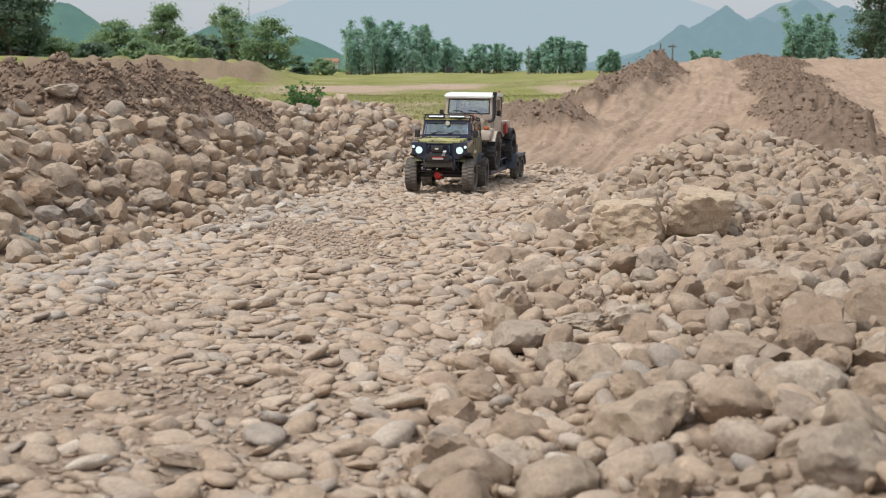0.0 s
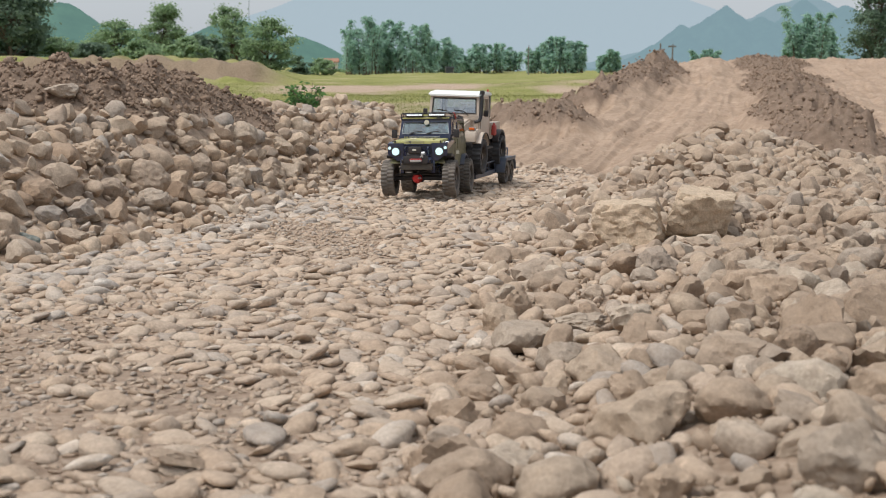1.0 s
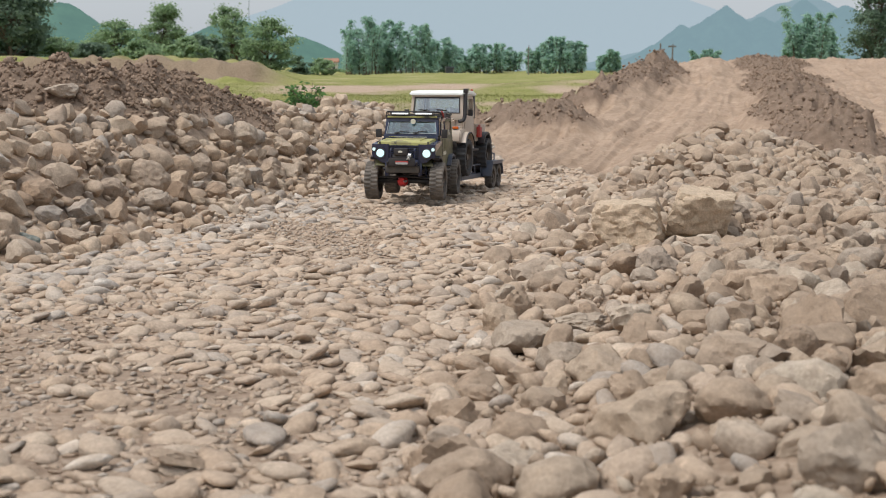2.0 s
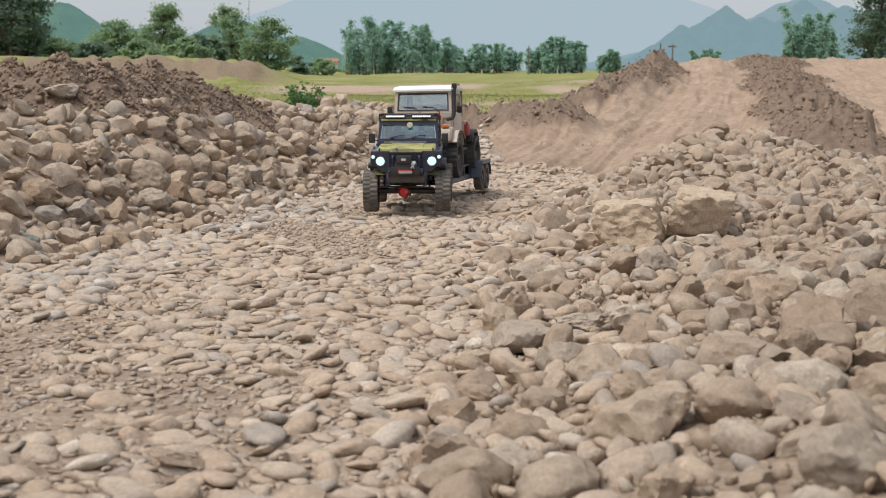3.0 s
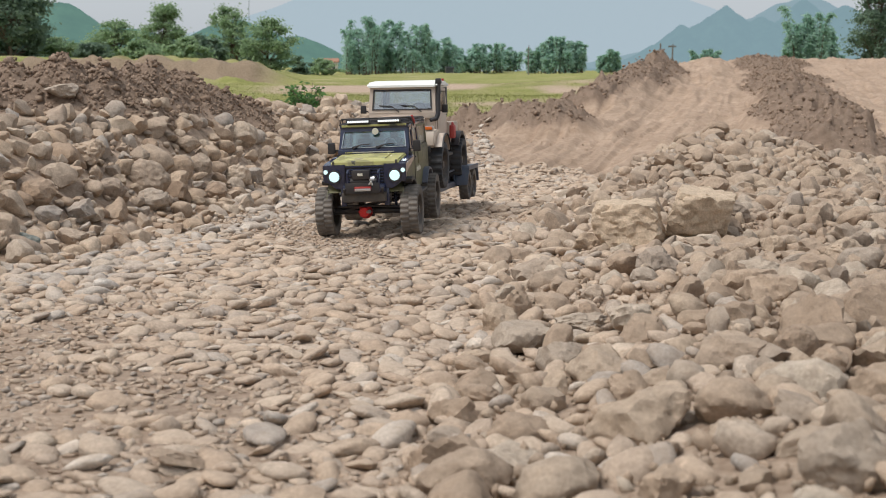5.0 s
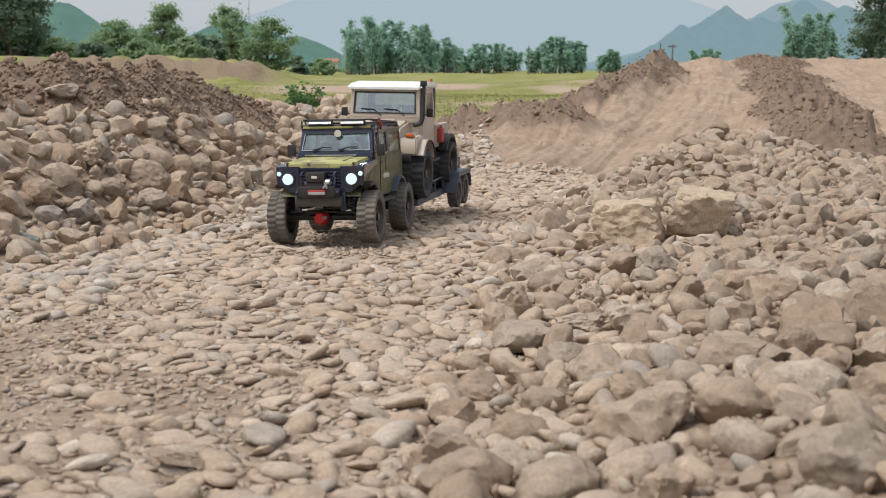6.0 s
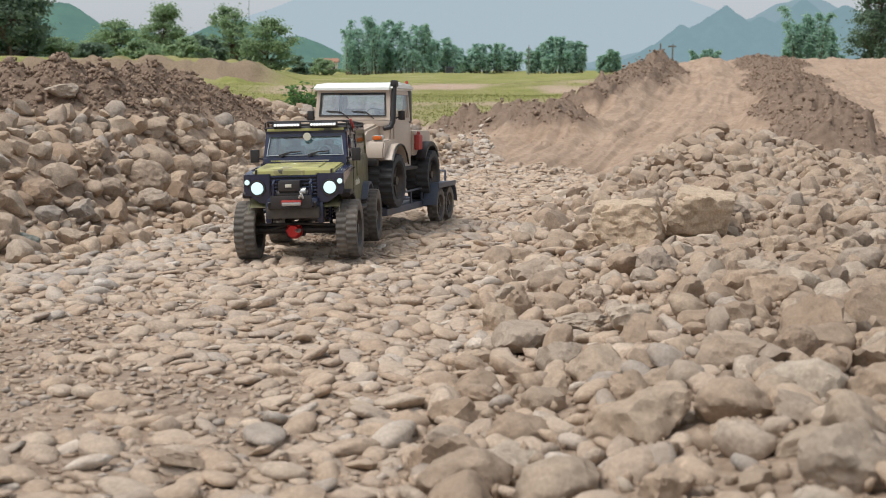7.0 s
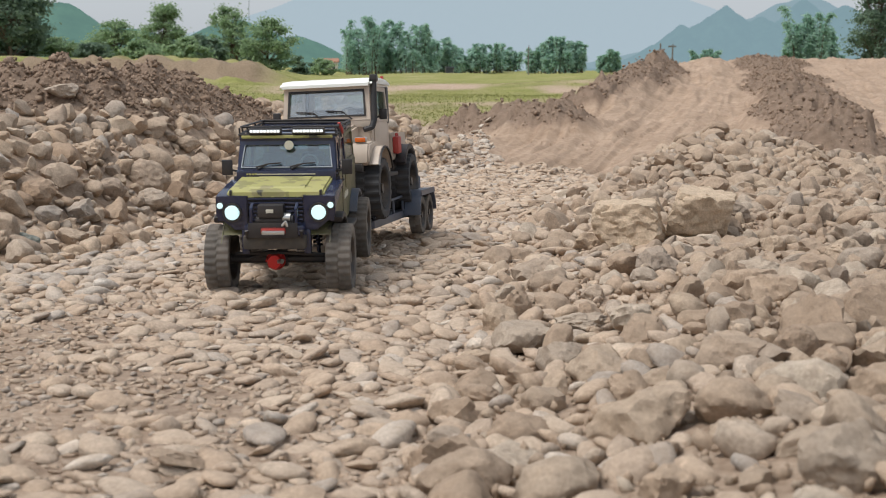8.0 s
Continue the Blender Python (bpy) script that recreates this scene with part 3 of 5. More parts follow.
    for y in (0.0885, -0.0885):
        s = 1 if y > 0 else -1
        for x in (0.155, -0.155):
            ring = arc(x, 0.062, 0.073 if x > 0 else 0.070, 150, 68 if x > 0 else 30, 12) + arc(x, 0.062, 0.064, 68 if x > 0 else 30, 150, 12)
            part("wheel_arch", prism(bmesh.new(), ring, y - s * 0.004, y + s * (0.017 if x > 0 else 0.014), 0.0012), M_BLACK if x > 0 else M_FRAME, t)
        part("side_step", box(bmesh.new(), -0.075, 0.075, y - s * 0.004, y + s * 0.016, 0.083, 0.089, 0.001), M_BLACK, t)
        part("door_seam", box(bmesh.new(), 0.012, 0.014, y + s * 0.0002, y + s * 0.0012, 0.1, 0.184), M_BLACK, t)
        part("door_handle", box(bmesh.new(), 0.0, 0.012, y, y + s * 0.003, 0.168, 0.171), M_BLACK, t)
        for k, (x, hgt) in enumerate(((-0.02, 0.010), (-0.032, 0.012), (-0.044, 0.010), (-0.058, 0.012), (-0.07, 0.009))):
            part("side_decal", box(bmesh.new(), x - 0.005, x + 0.005, y, y + s * 0.0009, 0.132, 0.132 + hgt), M_PALE, t)
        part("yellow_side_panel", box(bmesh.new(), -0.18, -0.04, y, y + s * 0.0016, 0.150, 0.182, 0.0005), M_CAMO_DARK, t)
    # bonnet, wings, front
    bm = prism(bmesh.new(), [(0.199, 0.166), (0.198, 0.174), (0.188, 0.1775), (0.072, 0.1845), (0.072, 0.168)], -0.079, 0.079, 0.003)
    bonnet = part("bonnet", bm, M_CAMO, t, "yellow-olive camouflage bonnet with pale worn edge")
    part("bonnet_rib", prism(bmesh.new(), [(0.182, 0.176), (0.178, 0.1805), (0.085, 0.1855), (0.08, 0.182)], -0.046, 0.046, 0.001), M_CAMO, bonnet)
    for s in (1, -1):
        part("wing", prism(bmesh.new(), [(0.2015, 0.128), (0.2015, 0.168), (0.19, 0.1715), (0.072, 0.179), (0.072, 0.168), (0.19, 0.146)] [::-1], s * 0.054, s * 0.0965, 0.002), M_NAVY, t)
        part("front_panel", slab(bmesh.new(), [(s * 0.045, 0.113), (s * 0.066, 0.113), (s * 0.0965, 0.136), (s * 0.0965, 0.168), (s * 0.045, 0.169)], 0.196, 0.2045, 0.002), M_NAVY, t)
        ring = rod(bmesh.new(), (0.202, s * 0.07, 0.142), (0.2075, s * 0.07, 0.142), 0.0158, 24)
        lamp = part("headlight", ring, M_BLACK, t)
        lens = rod(bmesh.new(), (0.206, s * 0.07, 0.142), (0.2105, s * 0.07, 0.142), 0.0128, 24, 0.0105)
        part("lens", lens, M_HEAD, lamp, "round white headlight lens, lit")
        small = part("marker_light", rod(bmesh.new(), (0.202, s * 0.0895, 0.1535), (0.2065, s * 0.0895, 0.1535), 0.0068, 16), M_BLACK, t)
        part("lens", rod(bmesh.new(), (0.2055, s * 0.0895, 0.1535), (0.2085, s * 0.0895, 0.1535), 0.0055, 16, 0.004), M_HEAD, small, "small white marker light, lit")
        part("bonnet_latch", box(bmesh.new(), 0.19, 0.2, s * 0.073 - 0.002, s * 0.073 + 0.002, 0.165, 0.177, 0.0008), M_BLACK, t)
    part("grille_back", box(bmesh.new(), 0.188, 0.197, -0.046, 0.046, 0.112, 0.168), M_BLACK, t)
    for k in range(7):
        z = 0.121 + k * 0.0068
        part("grille_slat", box(bmesh.new(), 0.196, 0.2015, -0.044, 0.044, z, z + 0.0032, 0.0006), M_NAVY, t)
    part("winch_plate", box(bmesh.new(), 0.2255, 0.2275, -0.042, 0.038, 0.104, 0.1285, 0.001), M_BLACK, t, "black steel winch plate")
    bumper = part("front_bumper", box(bmesh.new(), 0.198, 0.226, -0.048, 0.048, 0.107, 0.124, 0.003), M_NAVY, t, "short navy steel winch bumper")
    for s in (1, -1):
        part("bumper_hoop", pipe(bmesh.new(), [(0.222, s * 0.036, 0.118), (0.224, s * 0.036, 0.150), (0.212, s * 0.036, 0.156)], 0.003), M_NAVY, t)
        part("tow_shackle", rod(bmesh.new(), (0.222, s * 0.044, 0.104), (0.228, s * 0.044, 0.116), 0.003, 10), M_BLACK, t)
        part("bumper_bracket", box(bmesh.new(), 0.19, 0.206, s * 0.05 - 0.006, s * 0.05 + 0.006, 0.074, 0.114, 0.002), M_NAVY, t)
    winch = part("winch", box(bmesh.new(), 0.204, 0.226, -0.026, 0.016, 0.136, 0.157, 0.003), M_BLACK, t)
    part("winch_badge", box(bmesh.new(), 0.226, 0.2272, -0.012, 0.0, 0.144, 0.150, 0.0004), M_PALE, winch)
    part("winch_drum", rod(bmesh.new(), (0.214, -0.03, 0.13), (0.214, 0.03, 0.13), 0.009, 14), M_BLACK, winch)
    part("winch_motor", rod(bmesh.new(), (0.216, 0.014, 0.135), (0.216, 0.026, 0.135), 0.008, 14), M_STEEL, winch)
    fair = part("fairlead", box(bmesh.new(), 0.226, 0.2295, -0.021, 0.019, 0.1105, 0.1205, 0.003), M_REDP, t, "red-edged fairlead with a pale slot")
    part("slot", box(bmesh.new(), 0.2290, 0.2308, -0.0195, 0.0175, 0.1095, 0.1160, 0.002), M_STEEL, fair)
    part("tow_hook", pipe(bmesh.new(), [(0.230, 0.014, 0.124), (0.232, 0.02, 0.131), (0.231, 0.022, 0.124)], 0.0022), M_STEEL, t)
    part("dashboard_cowl", box(bmesh.new(), 0.055, 0.078, -0.085, 0.085, 0.172, 0.1945, 0.0015), M_NAVY, t)
    part("cowl_strip", box(bmesh.new(), 0.0775, 0.0795, -0.05, 0.05, 0.1875, 0.1895), M_STEEL, t)
    for k in range(6):
        part("bonnet_lettering_bar", box(bmesh.new(), 0.0778, 0.0788, -0.068 + k * 0.005, -0.0645 + k * 0.005, 0.1872, 0.1900), M_CAMO, t)
    # cab
    f0, f1 = 0.066, 0.048
    scr = window_frame(bmesh.new(), (f0, -0.085, 0.193), (f0, 0.085, 0.193), (f1, 0.080, 0.2425), (f1, -0.080, 0.2425), 0.0075, 0.006)
    screen = part("windscreen_frame", scr, M_NAVY, t)
    part("windscreen", pane((f0 - 0.001, -0.078, 0.199), (f0 - 0.001, 0.078, 0.199), (f1 - 0.001, 0.074, 0.2375), (f1 - 0.001, -0.074, 0.2375)), M_GLASS_TEAL, screen, "clear windscreen reflecting a pale sky")
    seal = window_frame(bmesh.new(), (f0 + 0.0028, -0.0785, 0.1985), (f0 + 0.0028, 0.0785, 0.1985), (f1 + 0.0035, 0.0735, 0.2375), (f1 + 0.0035, -0.0735, 0.2375), 0.0016, 0.002)
    part("windscreen_seal", seal, M_SEAL, screen, "pale rubber seal round the windscreen")
    for y in (-0.03, 0.028):
        part("wiper", pipe(bmesh.new(), [(f0 + 0.005, y - 0.022, 0.200), (f0 + 0.004, y, 0.2055), (f0 + 0.002, y + 0.020, 0.2065)], 0.0013, 6), M_BLACK, t)
        part("wiper_arm", rod(bmesh.new(), (f0 + 0.006, y - 0.022, 0.195), (f0 + 0.004, y, 0.206), 0.0013, 6), M_BLACK, t)
    part("windscreen_disc", rod(bmesh.new(), (0.0605, 0.004, 0.236), (0.0612, 0.004, 0.236), 0.008, 20), M_PALE, t, "round pale disc on the windscreen")
    part("roof", box(bmesh.new(), -0.226, 0.052, -0.083, 0.083, 0.2415, 0.2515, 0.0035), M_NAVY, t)
    for s in (1, -1):
        y = s * 0.0845
        for x0, x1 in ((f0 - 0.004, 0.012), (0.006, -0.075), (-0.081, -0.222)):
            top0 = x0 - (0.018 if x0 > 0.05 else 0)
            fr = window_frame(bmesh.new(), (x0, y, 0.185), (x1, y, 0.185), (x1, s * 0.0805, 0.2425), (top0, s * 0.0805, 0.2425), 0.006, 0.005)
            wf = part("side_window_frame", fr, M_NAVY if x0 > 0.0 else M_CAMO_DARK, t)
            part("side_window", pane((x0 - 0.005, y, 0.19), (x1 + 0.005, y, 0.19), (x1 + 0.005, s * 0.081, 0.2375), (top0 - 0.005, s * 0.081, 0.2375)), M_GLASS, wf)
        mir = part("door_mirror", box(bmesh.new(), 0.06, 0.068, s * 0.094, s * 0.112, 0.186, 0.212, 0.002), M_BLACK, t)
        part("mirror_arm", rod(bmesh.new(), (0.062, s * 0.084, 0.192), (0.064, s * 0.096, 0.194), 0.0018, 6), M_BLACK, mir)
        part("door_hinge", box(bmesh.new(), 0.062, 0.07, s * 0.086, s * 0.091, 0.176, 0.184, 0.001), M_BLACK, t)
    back = window_frame(bmesh.new(), (-0.223, 0.083, 0.186), (-0.223, -0.083, 0.186), (-0.223, -0.08, 0.2425), (-0.223, 0.08, 0.2425), 0.014, 0.005)
    rear = part("rear_window_frame", back, M_CAMO, t)
    part("rear_window", pane((-0.222, 0.07, 0.198), (-0.222, -0.07, 0.198), (-0.222, -0.068, 0.238), (-0.222, 0.068, 0.238)), M_GLASS, rear)
    for y in (0.035, -0.035):
        seat = part("seat", box(bmesh.new(), -0.03, -0.012, y - 0.02, y + 0.02, 0.17, 0.216, 0.005), M_SEAT, t)
        part("headrest", box(bmesh.new(), -0.032, -0.02, y - 0.01, y + 0.01, 0.215, 0.229, 0.004), M_SEAT, seat)
    bm = bmesh.new()
    pipe(bm, [(0.035, 0.035 + 0.014 * math.cos(a * math.pi / 6), 0.203 + 0.014 * math.sin(a * math.pi / 6)) for a in range(13)], 0.0018, 6)
    part("steering_wheel", bm, M_PALE, t)
    # roof rack with two light bars
    rack = part("roof_rack", pipe(bmesh.new(), [(0.05, -0.083, 0.2535), (0.052, 0.083, 0.2535), (-0.2, 0.083, 0.2535), (-0.2, -0.083, 0.2535), (0.05, -0.083, 0.2535)], 0.0022), M_BLACK, t, "black tube roof rack")
    part("rack_rail", pipe(bmesh.new(), [(0.046, -0.078, 0.2665), (0.048, 0.078, 0.2665), (0.03, 0.083, 0.2655), (-0.2, 0.083, 0.2575), (-0.2, -0.083, 0.2575), (0.03, -0.083, 0.2655), (0.046, -0.078, 0.2665)], 0.0018), M_BLACK, rack)
    for x in (0.045, -0.03, -0.11, -0.195):
        part("rack_bar", rod(bmesh.new(), (x, -0.083, 0.2530), (x, 0.083, 0.2530), 0.0017, 6), M_BLACK, rack)
        for s in (1, -1):
            part("rack_post", rod(bmesh.new(), (x, s * 0.083, 0.2485), (x, s * 0.083, 0.2645 + 0.035 * (x - 0.03)), 0.0017, 6), M_BLACK, rack)
    for s in (1, -1):
        part("rack_hoop", pipe(bmesh.new(), [(0.045, s * 0.07, 0.2665), (0.02, s * 0.083, 0.2635), (-0.005, s * 0.086, 0.2495), (-0.012, s * 0.086, 0.2445)], 0.0018), M_BLACK, rack)
        lb = part("light_bar", box(bmesh.new(), 0.045, 0.060, s * 0.037 - 0.028, s * 0.037 + 0.028, 0.2545, 0.2655, 0.002), M_BLACK, t, "black light bar with a row of white lamps")
        strip = part("lens_strip", box(bmesh.new(), 0.0592, 0.0605, s * 0.037 - 0.0265, s * 0.037 + 0.0265, 0.2570, 0.2630, 0.001), M_STEEL, lb, "reflector strip behind the lamps")
        for k in range(9):
            yy = s * 0.037 - 0.0232 + k * 0.0058
            part("lamp_cell", rod(bmesh.new(), (0.0603, yy, 0.26), (0.0618, yy, 0.26), 0.0024, 8), M_BAR, lb)
    part("rack_front_strip", box(bmesh.new(), 0.050, 0.0565, -0.078, 0.078, 0.2475, 0.2525, 0.001), M_CAMO, t)
    part("red_strap", pipe(bmesh.new(), [(0.0, 0.0835, 0.2685), (-0.004, 0.088, 0.2575), (-0.01, 0.088, 0.2505)], 0.003), M_REDP, t)
    part("aerial", rod(bmesh.new(), (0.064, 0.088, 0.185), (0.02, 0.088, 0.2595), 0.0009, 5), M_BLACK, t)
    part("tow_bar", box(bmesh.new(), -0.2495, -0.21, -0.008, 0.008, 0.07, 0.078, 0.001), M_BLACK, t)
    return t, wheels


def build_trailer():
    t = thing("trailer", "blue-grey steel car trailer with two small axles", "trailer")
    R, W = 0.043, 0.026
    wheels = [wheel_unit(t, x, y, R, W, 1 if y > 0 else -1, 18, 5) for x in (0.045, -0.048) for y in (0.127, -0.127)]
    for s in (1, -1):
        part("side_beam", box(bmesh.new(), -0.19, 0.40, s * 0.1 - 0.006, s * 0.1 + 0.006, 0.041, 0.057, 0.001), M_FRAME, t)
        part("runner", box(bmesh.new(), -0.19, 0.40, s * 0.086 - 0.022, s * 0.082 + 0.012, 0.0515, 0.0575, 0.001), M_FRAME, t)
        part("drawbar", rod(bmesh.new(), (0.39, s * 0.085, 0.05), (0.46, s * 0.006, 0.062), 0.006, 8), M_FRAME, t)
        outer = [(0.106, 0.046)] + arc(0.048, 0.044, 0.056, 30, 90, 6) + arc(-0.05, 0.044, 0.056, 90, 150, 6) + [(-0.108, 0.046)]
        inner = [(x * 0.965 - 0.0001, z - 0.004 if z > 0.06 else z) for x, z in outer][::-1]
        fend = part("fender", prism(bmesh.new(), outer + inner, s * 0.108, s * 0.145, 0.0008), M_FRAME, t, "blue-grey flat-topped fender over two wheels")
        part("fender_lip", box(bmesh.new(), -0.085, 0.085, s * 0.145 - 0.001, s * 0.145 + 0.001, 0.088, 0.1005), M_FRAME, fend)
        part("side_rail", pipe(bmesh.new(), [(0.39, s * 0.103, 0.06), (0.37, s * 0.104, 0.086), (0.03, s * 0.104, 0.09), (-0.07, s * 0.104, 0.125)], 0.0028), M_FRAME, t)
        for x, z in ((0.3, 0.087), (0.2, 0.087), (0.1, 0.088), (-0.03, 0.11), (-0.07, 0.124)):
            part("rail_post", rod(bmesh.new(), (x, s * 0.104, 0.05), (x, s * 0.104, z), 0.0026, 6), M_FRAME, t)
        part("ramp_hoop", pipe(bmesh.new(), [(-0.185, s * 0.09, 0.055), (-0.19, s * 0.09, 0.12), (-0.19, s * 0.06, 0.12), (-0.185, s * 0.06, 0.055)], 0.003), M_FRAME, t)
        part("tail_light", box(bmesh.new(), -0.196, -0.19, s * 0.1 - 0.01, s * 0.1 + 0.01, 0.043, 0.055, 0.001), M_REDP, t)
    for x in (-0.18, -0.1, 0.0, 0.1, 0.2, 0.3, 0.39):
        part("cross_beam", box(bmesh.new(), x - 0.006, x + 0.006, -0.1, 0.1, 0.040, 0.050, 0.001), M_FRAME, t)
    for x in (0.045, -0.048):
        part("axle", rod(bmesh.new(), (x, -0.118, R), (x, 0.118, R), 0.005), M_BLACK, t)
    part("hitch", rod(bmesh.new(), (0.45, 0, 0.062), (0.48, 0, 0.07), 0.008, 10), M_BLACK, t)
    part("winch_post", box(bmesh.new(), 0.385, 0.395, -0.012, 0.012, 0.05, 0.08, 0.001), M_FRAME, t)
    return t, wheels


def build_carried_truck():
    t = thing("model_pickup", "beige model off-road pickup with white roof, riding on the trailer", "model truck")
    R, W = 0.063, 0.060
    for x in (0.155, -0.155):
        for y in (0.094, -0.094):
            wheel_unit(t, x, y, R, W, 1 if y > 0 else -1, 22, 6, M_RUBBER_BLACK)
    for x in (0.155, -0.155):
        part("axle", rod(bmesh.new(), (x, -0.075, R), (x, 0.075, R), 0.009), M_BLACK, t)
    for y in (0.034, -0.034):
        part("chassis_rail", box(bmesh.new(), -0.21, 0.215, y - 0.006, y + 0.006, 0.084, 0.1, 0.001), M_BLACK, t)
    widen[0] = 1.15
    # cab tub, bonnet and wings
    part("cab", prism(bmesh.new(), [(0.118, 0.095), (0.118, 0.2), (-0.055, 0.2), (-0.055, 0.085), (0.085, 0.085)], -0.08, 0.08, 0.003), M_SAND, t)
    bonnet = part("bonnet", prism(bmesh.new(), [(0.222, 0.112), (0.222, 0.172), (0.212, 0.182), (0.112, 0.196), (0.112, 0.112)], -0.056, 0.056, 0.005), M_SAND, t)
    part("bonnet_scoop", box(bmesh.new(), 0.125, 0.145, -0.028, 0.028, 0.192, 0.1975, 0.002), M_SAND, bonnet)
    for s in (1, -1):
        part("bonnet_hinge", box(bmesh.new(), 0.113, 0.119, s * 0.03 - 0.002, s * 0.03 + 0.002, 0.196, 0.203, 0.0006), M_BLACK, bonnet)
        outline = arc(0.152, 0.078, 0.084, 163, 90, 6)[:-1] + [(0.165, 0.160), (0.213, 0.155), (0.224, 0.135), (0.224, 0.118)] + arc(0.158, 0.078, 0.068, 30, 168, 9)
        part("wing", prism(bmesh.new(), outline, s * 0.05, s * 0.094, 0.003), M_SAND, t)
        flare = arc(0.155, 0.078, 0.0715, 30, 160, 12) + arc(0.155, 0.078, 0.068, 160, 30, 12)
        part("fender_flare", prism(bmesh.new(), flare, s * 0.090, s * 0.110, 0.0015), M_SAND, t)
        edge = arc(0.155, 0.078, 0.0715, 28, 162, 12) + arc(0.155, 0.078, 0.0675, 162, 28, 12)
        part("flare_edge", prism(bmesh.new(), edge, s * 0.1095, s * 0.1125, 0.0006), M_BLACK, t)
        ind = part("indicator", box(bmesh.new(), 0.2, 0.213, s * 0.078 - 0.011, s * 0.078 + 0.011, 0.157, 0.169, 0.003), M_STEEL, t)
        part("lens", box(bmesh.new(), 0.2125, 0.2155, s * 0.078 - 0.009, s * 0.078 + 0.009, 0.1585, 0.1675, 0.002), M_ORANGE, ind, "orange indicator lens")
        part("headlight", rod(bmesh.new(), (0.222, s * 0.038, 0.146), (0.2275, s * 0.038, 0.146), 0.0135, 20), M_STEEL, t)
        # door, window, pillars
        part("door", box(bmesh.new(), -0.028, 0.095, s * 0.0795, s * 0.0825, 0.1, 0.2, 0.002), M_SAND, t)
        fr = window_frame(bmesh.new(), (0.112, s * 0.081, 0.199), (-0.035, s * 0.081, 0.199), (-0.035, s * 0.077, 0.272), (0.098, s * 0.077, 0.272), 0.009, 0.005)
        wf = part("door_window_frame", fr, M_SAND, t)
        part("door_window", pane((0.103, s * 0.081, 0.207), (-0.027, s * 0.081, 0.207), (-0.027, s * 0.0775, 0.265), (0.09, s * 0.0775, 0.265)), M_GLASS, wf)
        part("rear_pillar", box(bmesh.new(), -0.058, -0.034, s * 0.0735, s * 0.0815, 0.195, 0.274, 0.002), M_BLACK, t)
        mir = part("door_mirror", box(bmesh.new(), 0.094, 0.101, s * 0.092, s * 0.106, 0.203, 0.225, 0.002), M_BLACK, t)
        part("mirror_arm", rod(bmesh.new(), (0.098, s * 0.08, 0.205), (0.098, s * 0.094, 0.21), 0.0017, 6), M_BLACK, mir)
        part("rock_slider", box(bmesh.new(), -0.06, 0.085, s * 0.08 - 0.008, s * 0.08 + 0.014, 0.082, 0.09, 0.002), M_BLACK, t)
        part("bed_side", prism(bmesh.new(), [(-0.06, 0.115), (-0.06, 0.175), (-0.215, 0.175), (-0.215, 0.115)] + arc(-0.155, 0.065, 0.066, 132, 48, 7), s * 0.072, s * 0.084, 0.002), M_SAND, t)
        flare = arc(-0.155, 0.068, 0.080, 30, 150, 12) + arc(-0.155, 0.068, 0.069, 150, 30, 12)
        part("fender_flare", prism(bmesh.new(), flare, s * 0.082, s * 0.104, 0.0015), M_BLACK, t)
        can = part("fuel_can", box(bmesh.new(), -0.100, -0.066, s * 0.084, s * 0.096, 0.128, 0.166, 0.004), M_REDP, t, "red plastic fuel can strapped to the side")
        part("can_handle", pipe(bmesh.new(), [(-0.092, s * 0.09, 0.165), (-0.09, s * 0.09, 0.172), (-0.078, s * 0.09, 0.172), (-0.075, s * 0.09, 0.165)], 0.002, 6), M_REDP, can)
    part("grille", box(bmesh.new(), 0.2205, 0.225, -0.05, 0.05, 0.13, 0.162, 0.002), M_WHITE, t)
    part("front_bumper", box(bmesh.new(), 0.224, 0.24, -0.085, 0.085, 0.1, 0.116, 0.003), M_BLACK, t)
    part("bed_floor", box(bmesh.new(), -0.214, -0.056, -0.074, 0.074, 0.112, 0.12), M_BLACK, t)
    part("tailgate", box(bmesh.new(), -0.217, -0.209, -0.075, 0.075, 0.115, 0.175, 0.002), M_SAND, t)
    # windscreen
    f0, f1 = 0.121, 0.110
    cowl = part("cowl", box(bmesh.new(), 0.095, 0.124, -0.081, 0.081, 0.188, 0.206, 0.003), M_SAND, t)
    scr = window_frame(bmesh.new(), (f0, -0.081, 0.203), (f0, 0.081, 0.203), (f1, 0.078, 0.275), (f1, -0.078, 0.275), 0.009, 0.008)
    fr = part("windscreen_frame", scr, M_SAND, t)
    seal = window_frame(bmesh.new(), (f0 + 0.003, -0.0725, 0.2115), (f0 + 0.003, 0.0725, 0.2115), (f1 + 0.0045, 0.070, 0.267), (f1 + 0.0045, -0.070, 0.267), 0.003, 0.004)
    part("windscreen_seal", seal, M_BLACK, fr)
    part("windscreen", pane((f0, -0.0715, 0.212), (f0, 0.0715, 0.212), (f1, 0.069, 0.266), (f1, -0.069, 0.266)), M_GLASS, fr, "clear windscreen of the beige truck")
    for y in (-0.024, 0.03):
        part("wiper", pipe(bmesh.new(), [(f0 + 0.008, y + 0.018, 0.206), (f0 + 0.006, y, 0.222), (f0 + 0.005, y - 0.03, 0.224)], 0.0014, 6), M_BLACK, t)
    part("roof", prism(bmesh.new(), [(0.126, 0.273), (0.126, 0.279), (0.118, 0.287), (0.04, 0.2925), (-0.05, 0.289), (-0.064, 0.280), (-0.064, 0.273)], -0.085, 0.085, 0.005), M_WHITE, t, "white rounded roof panel")
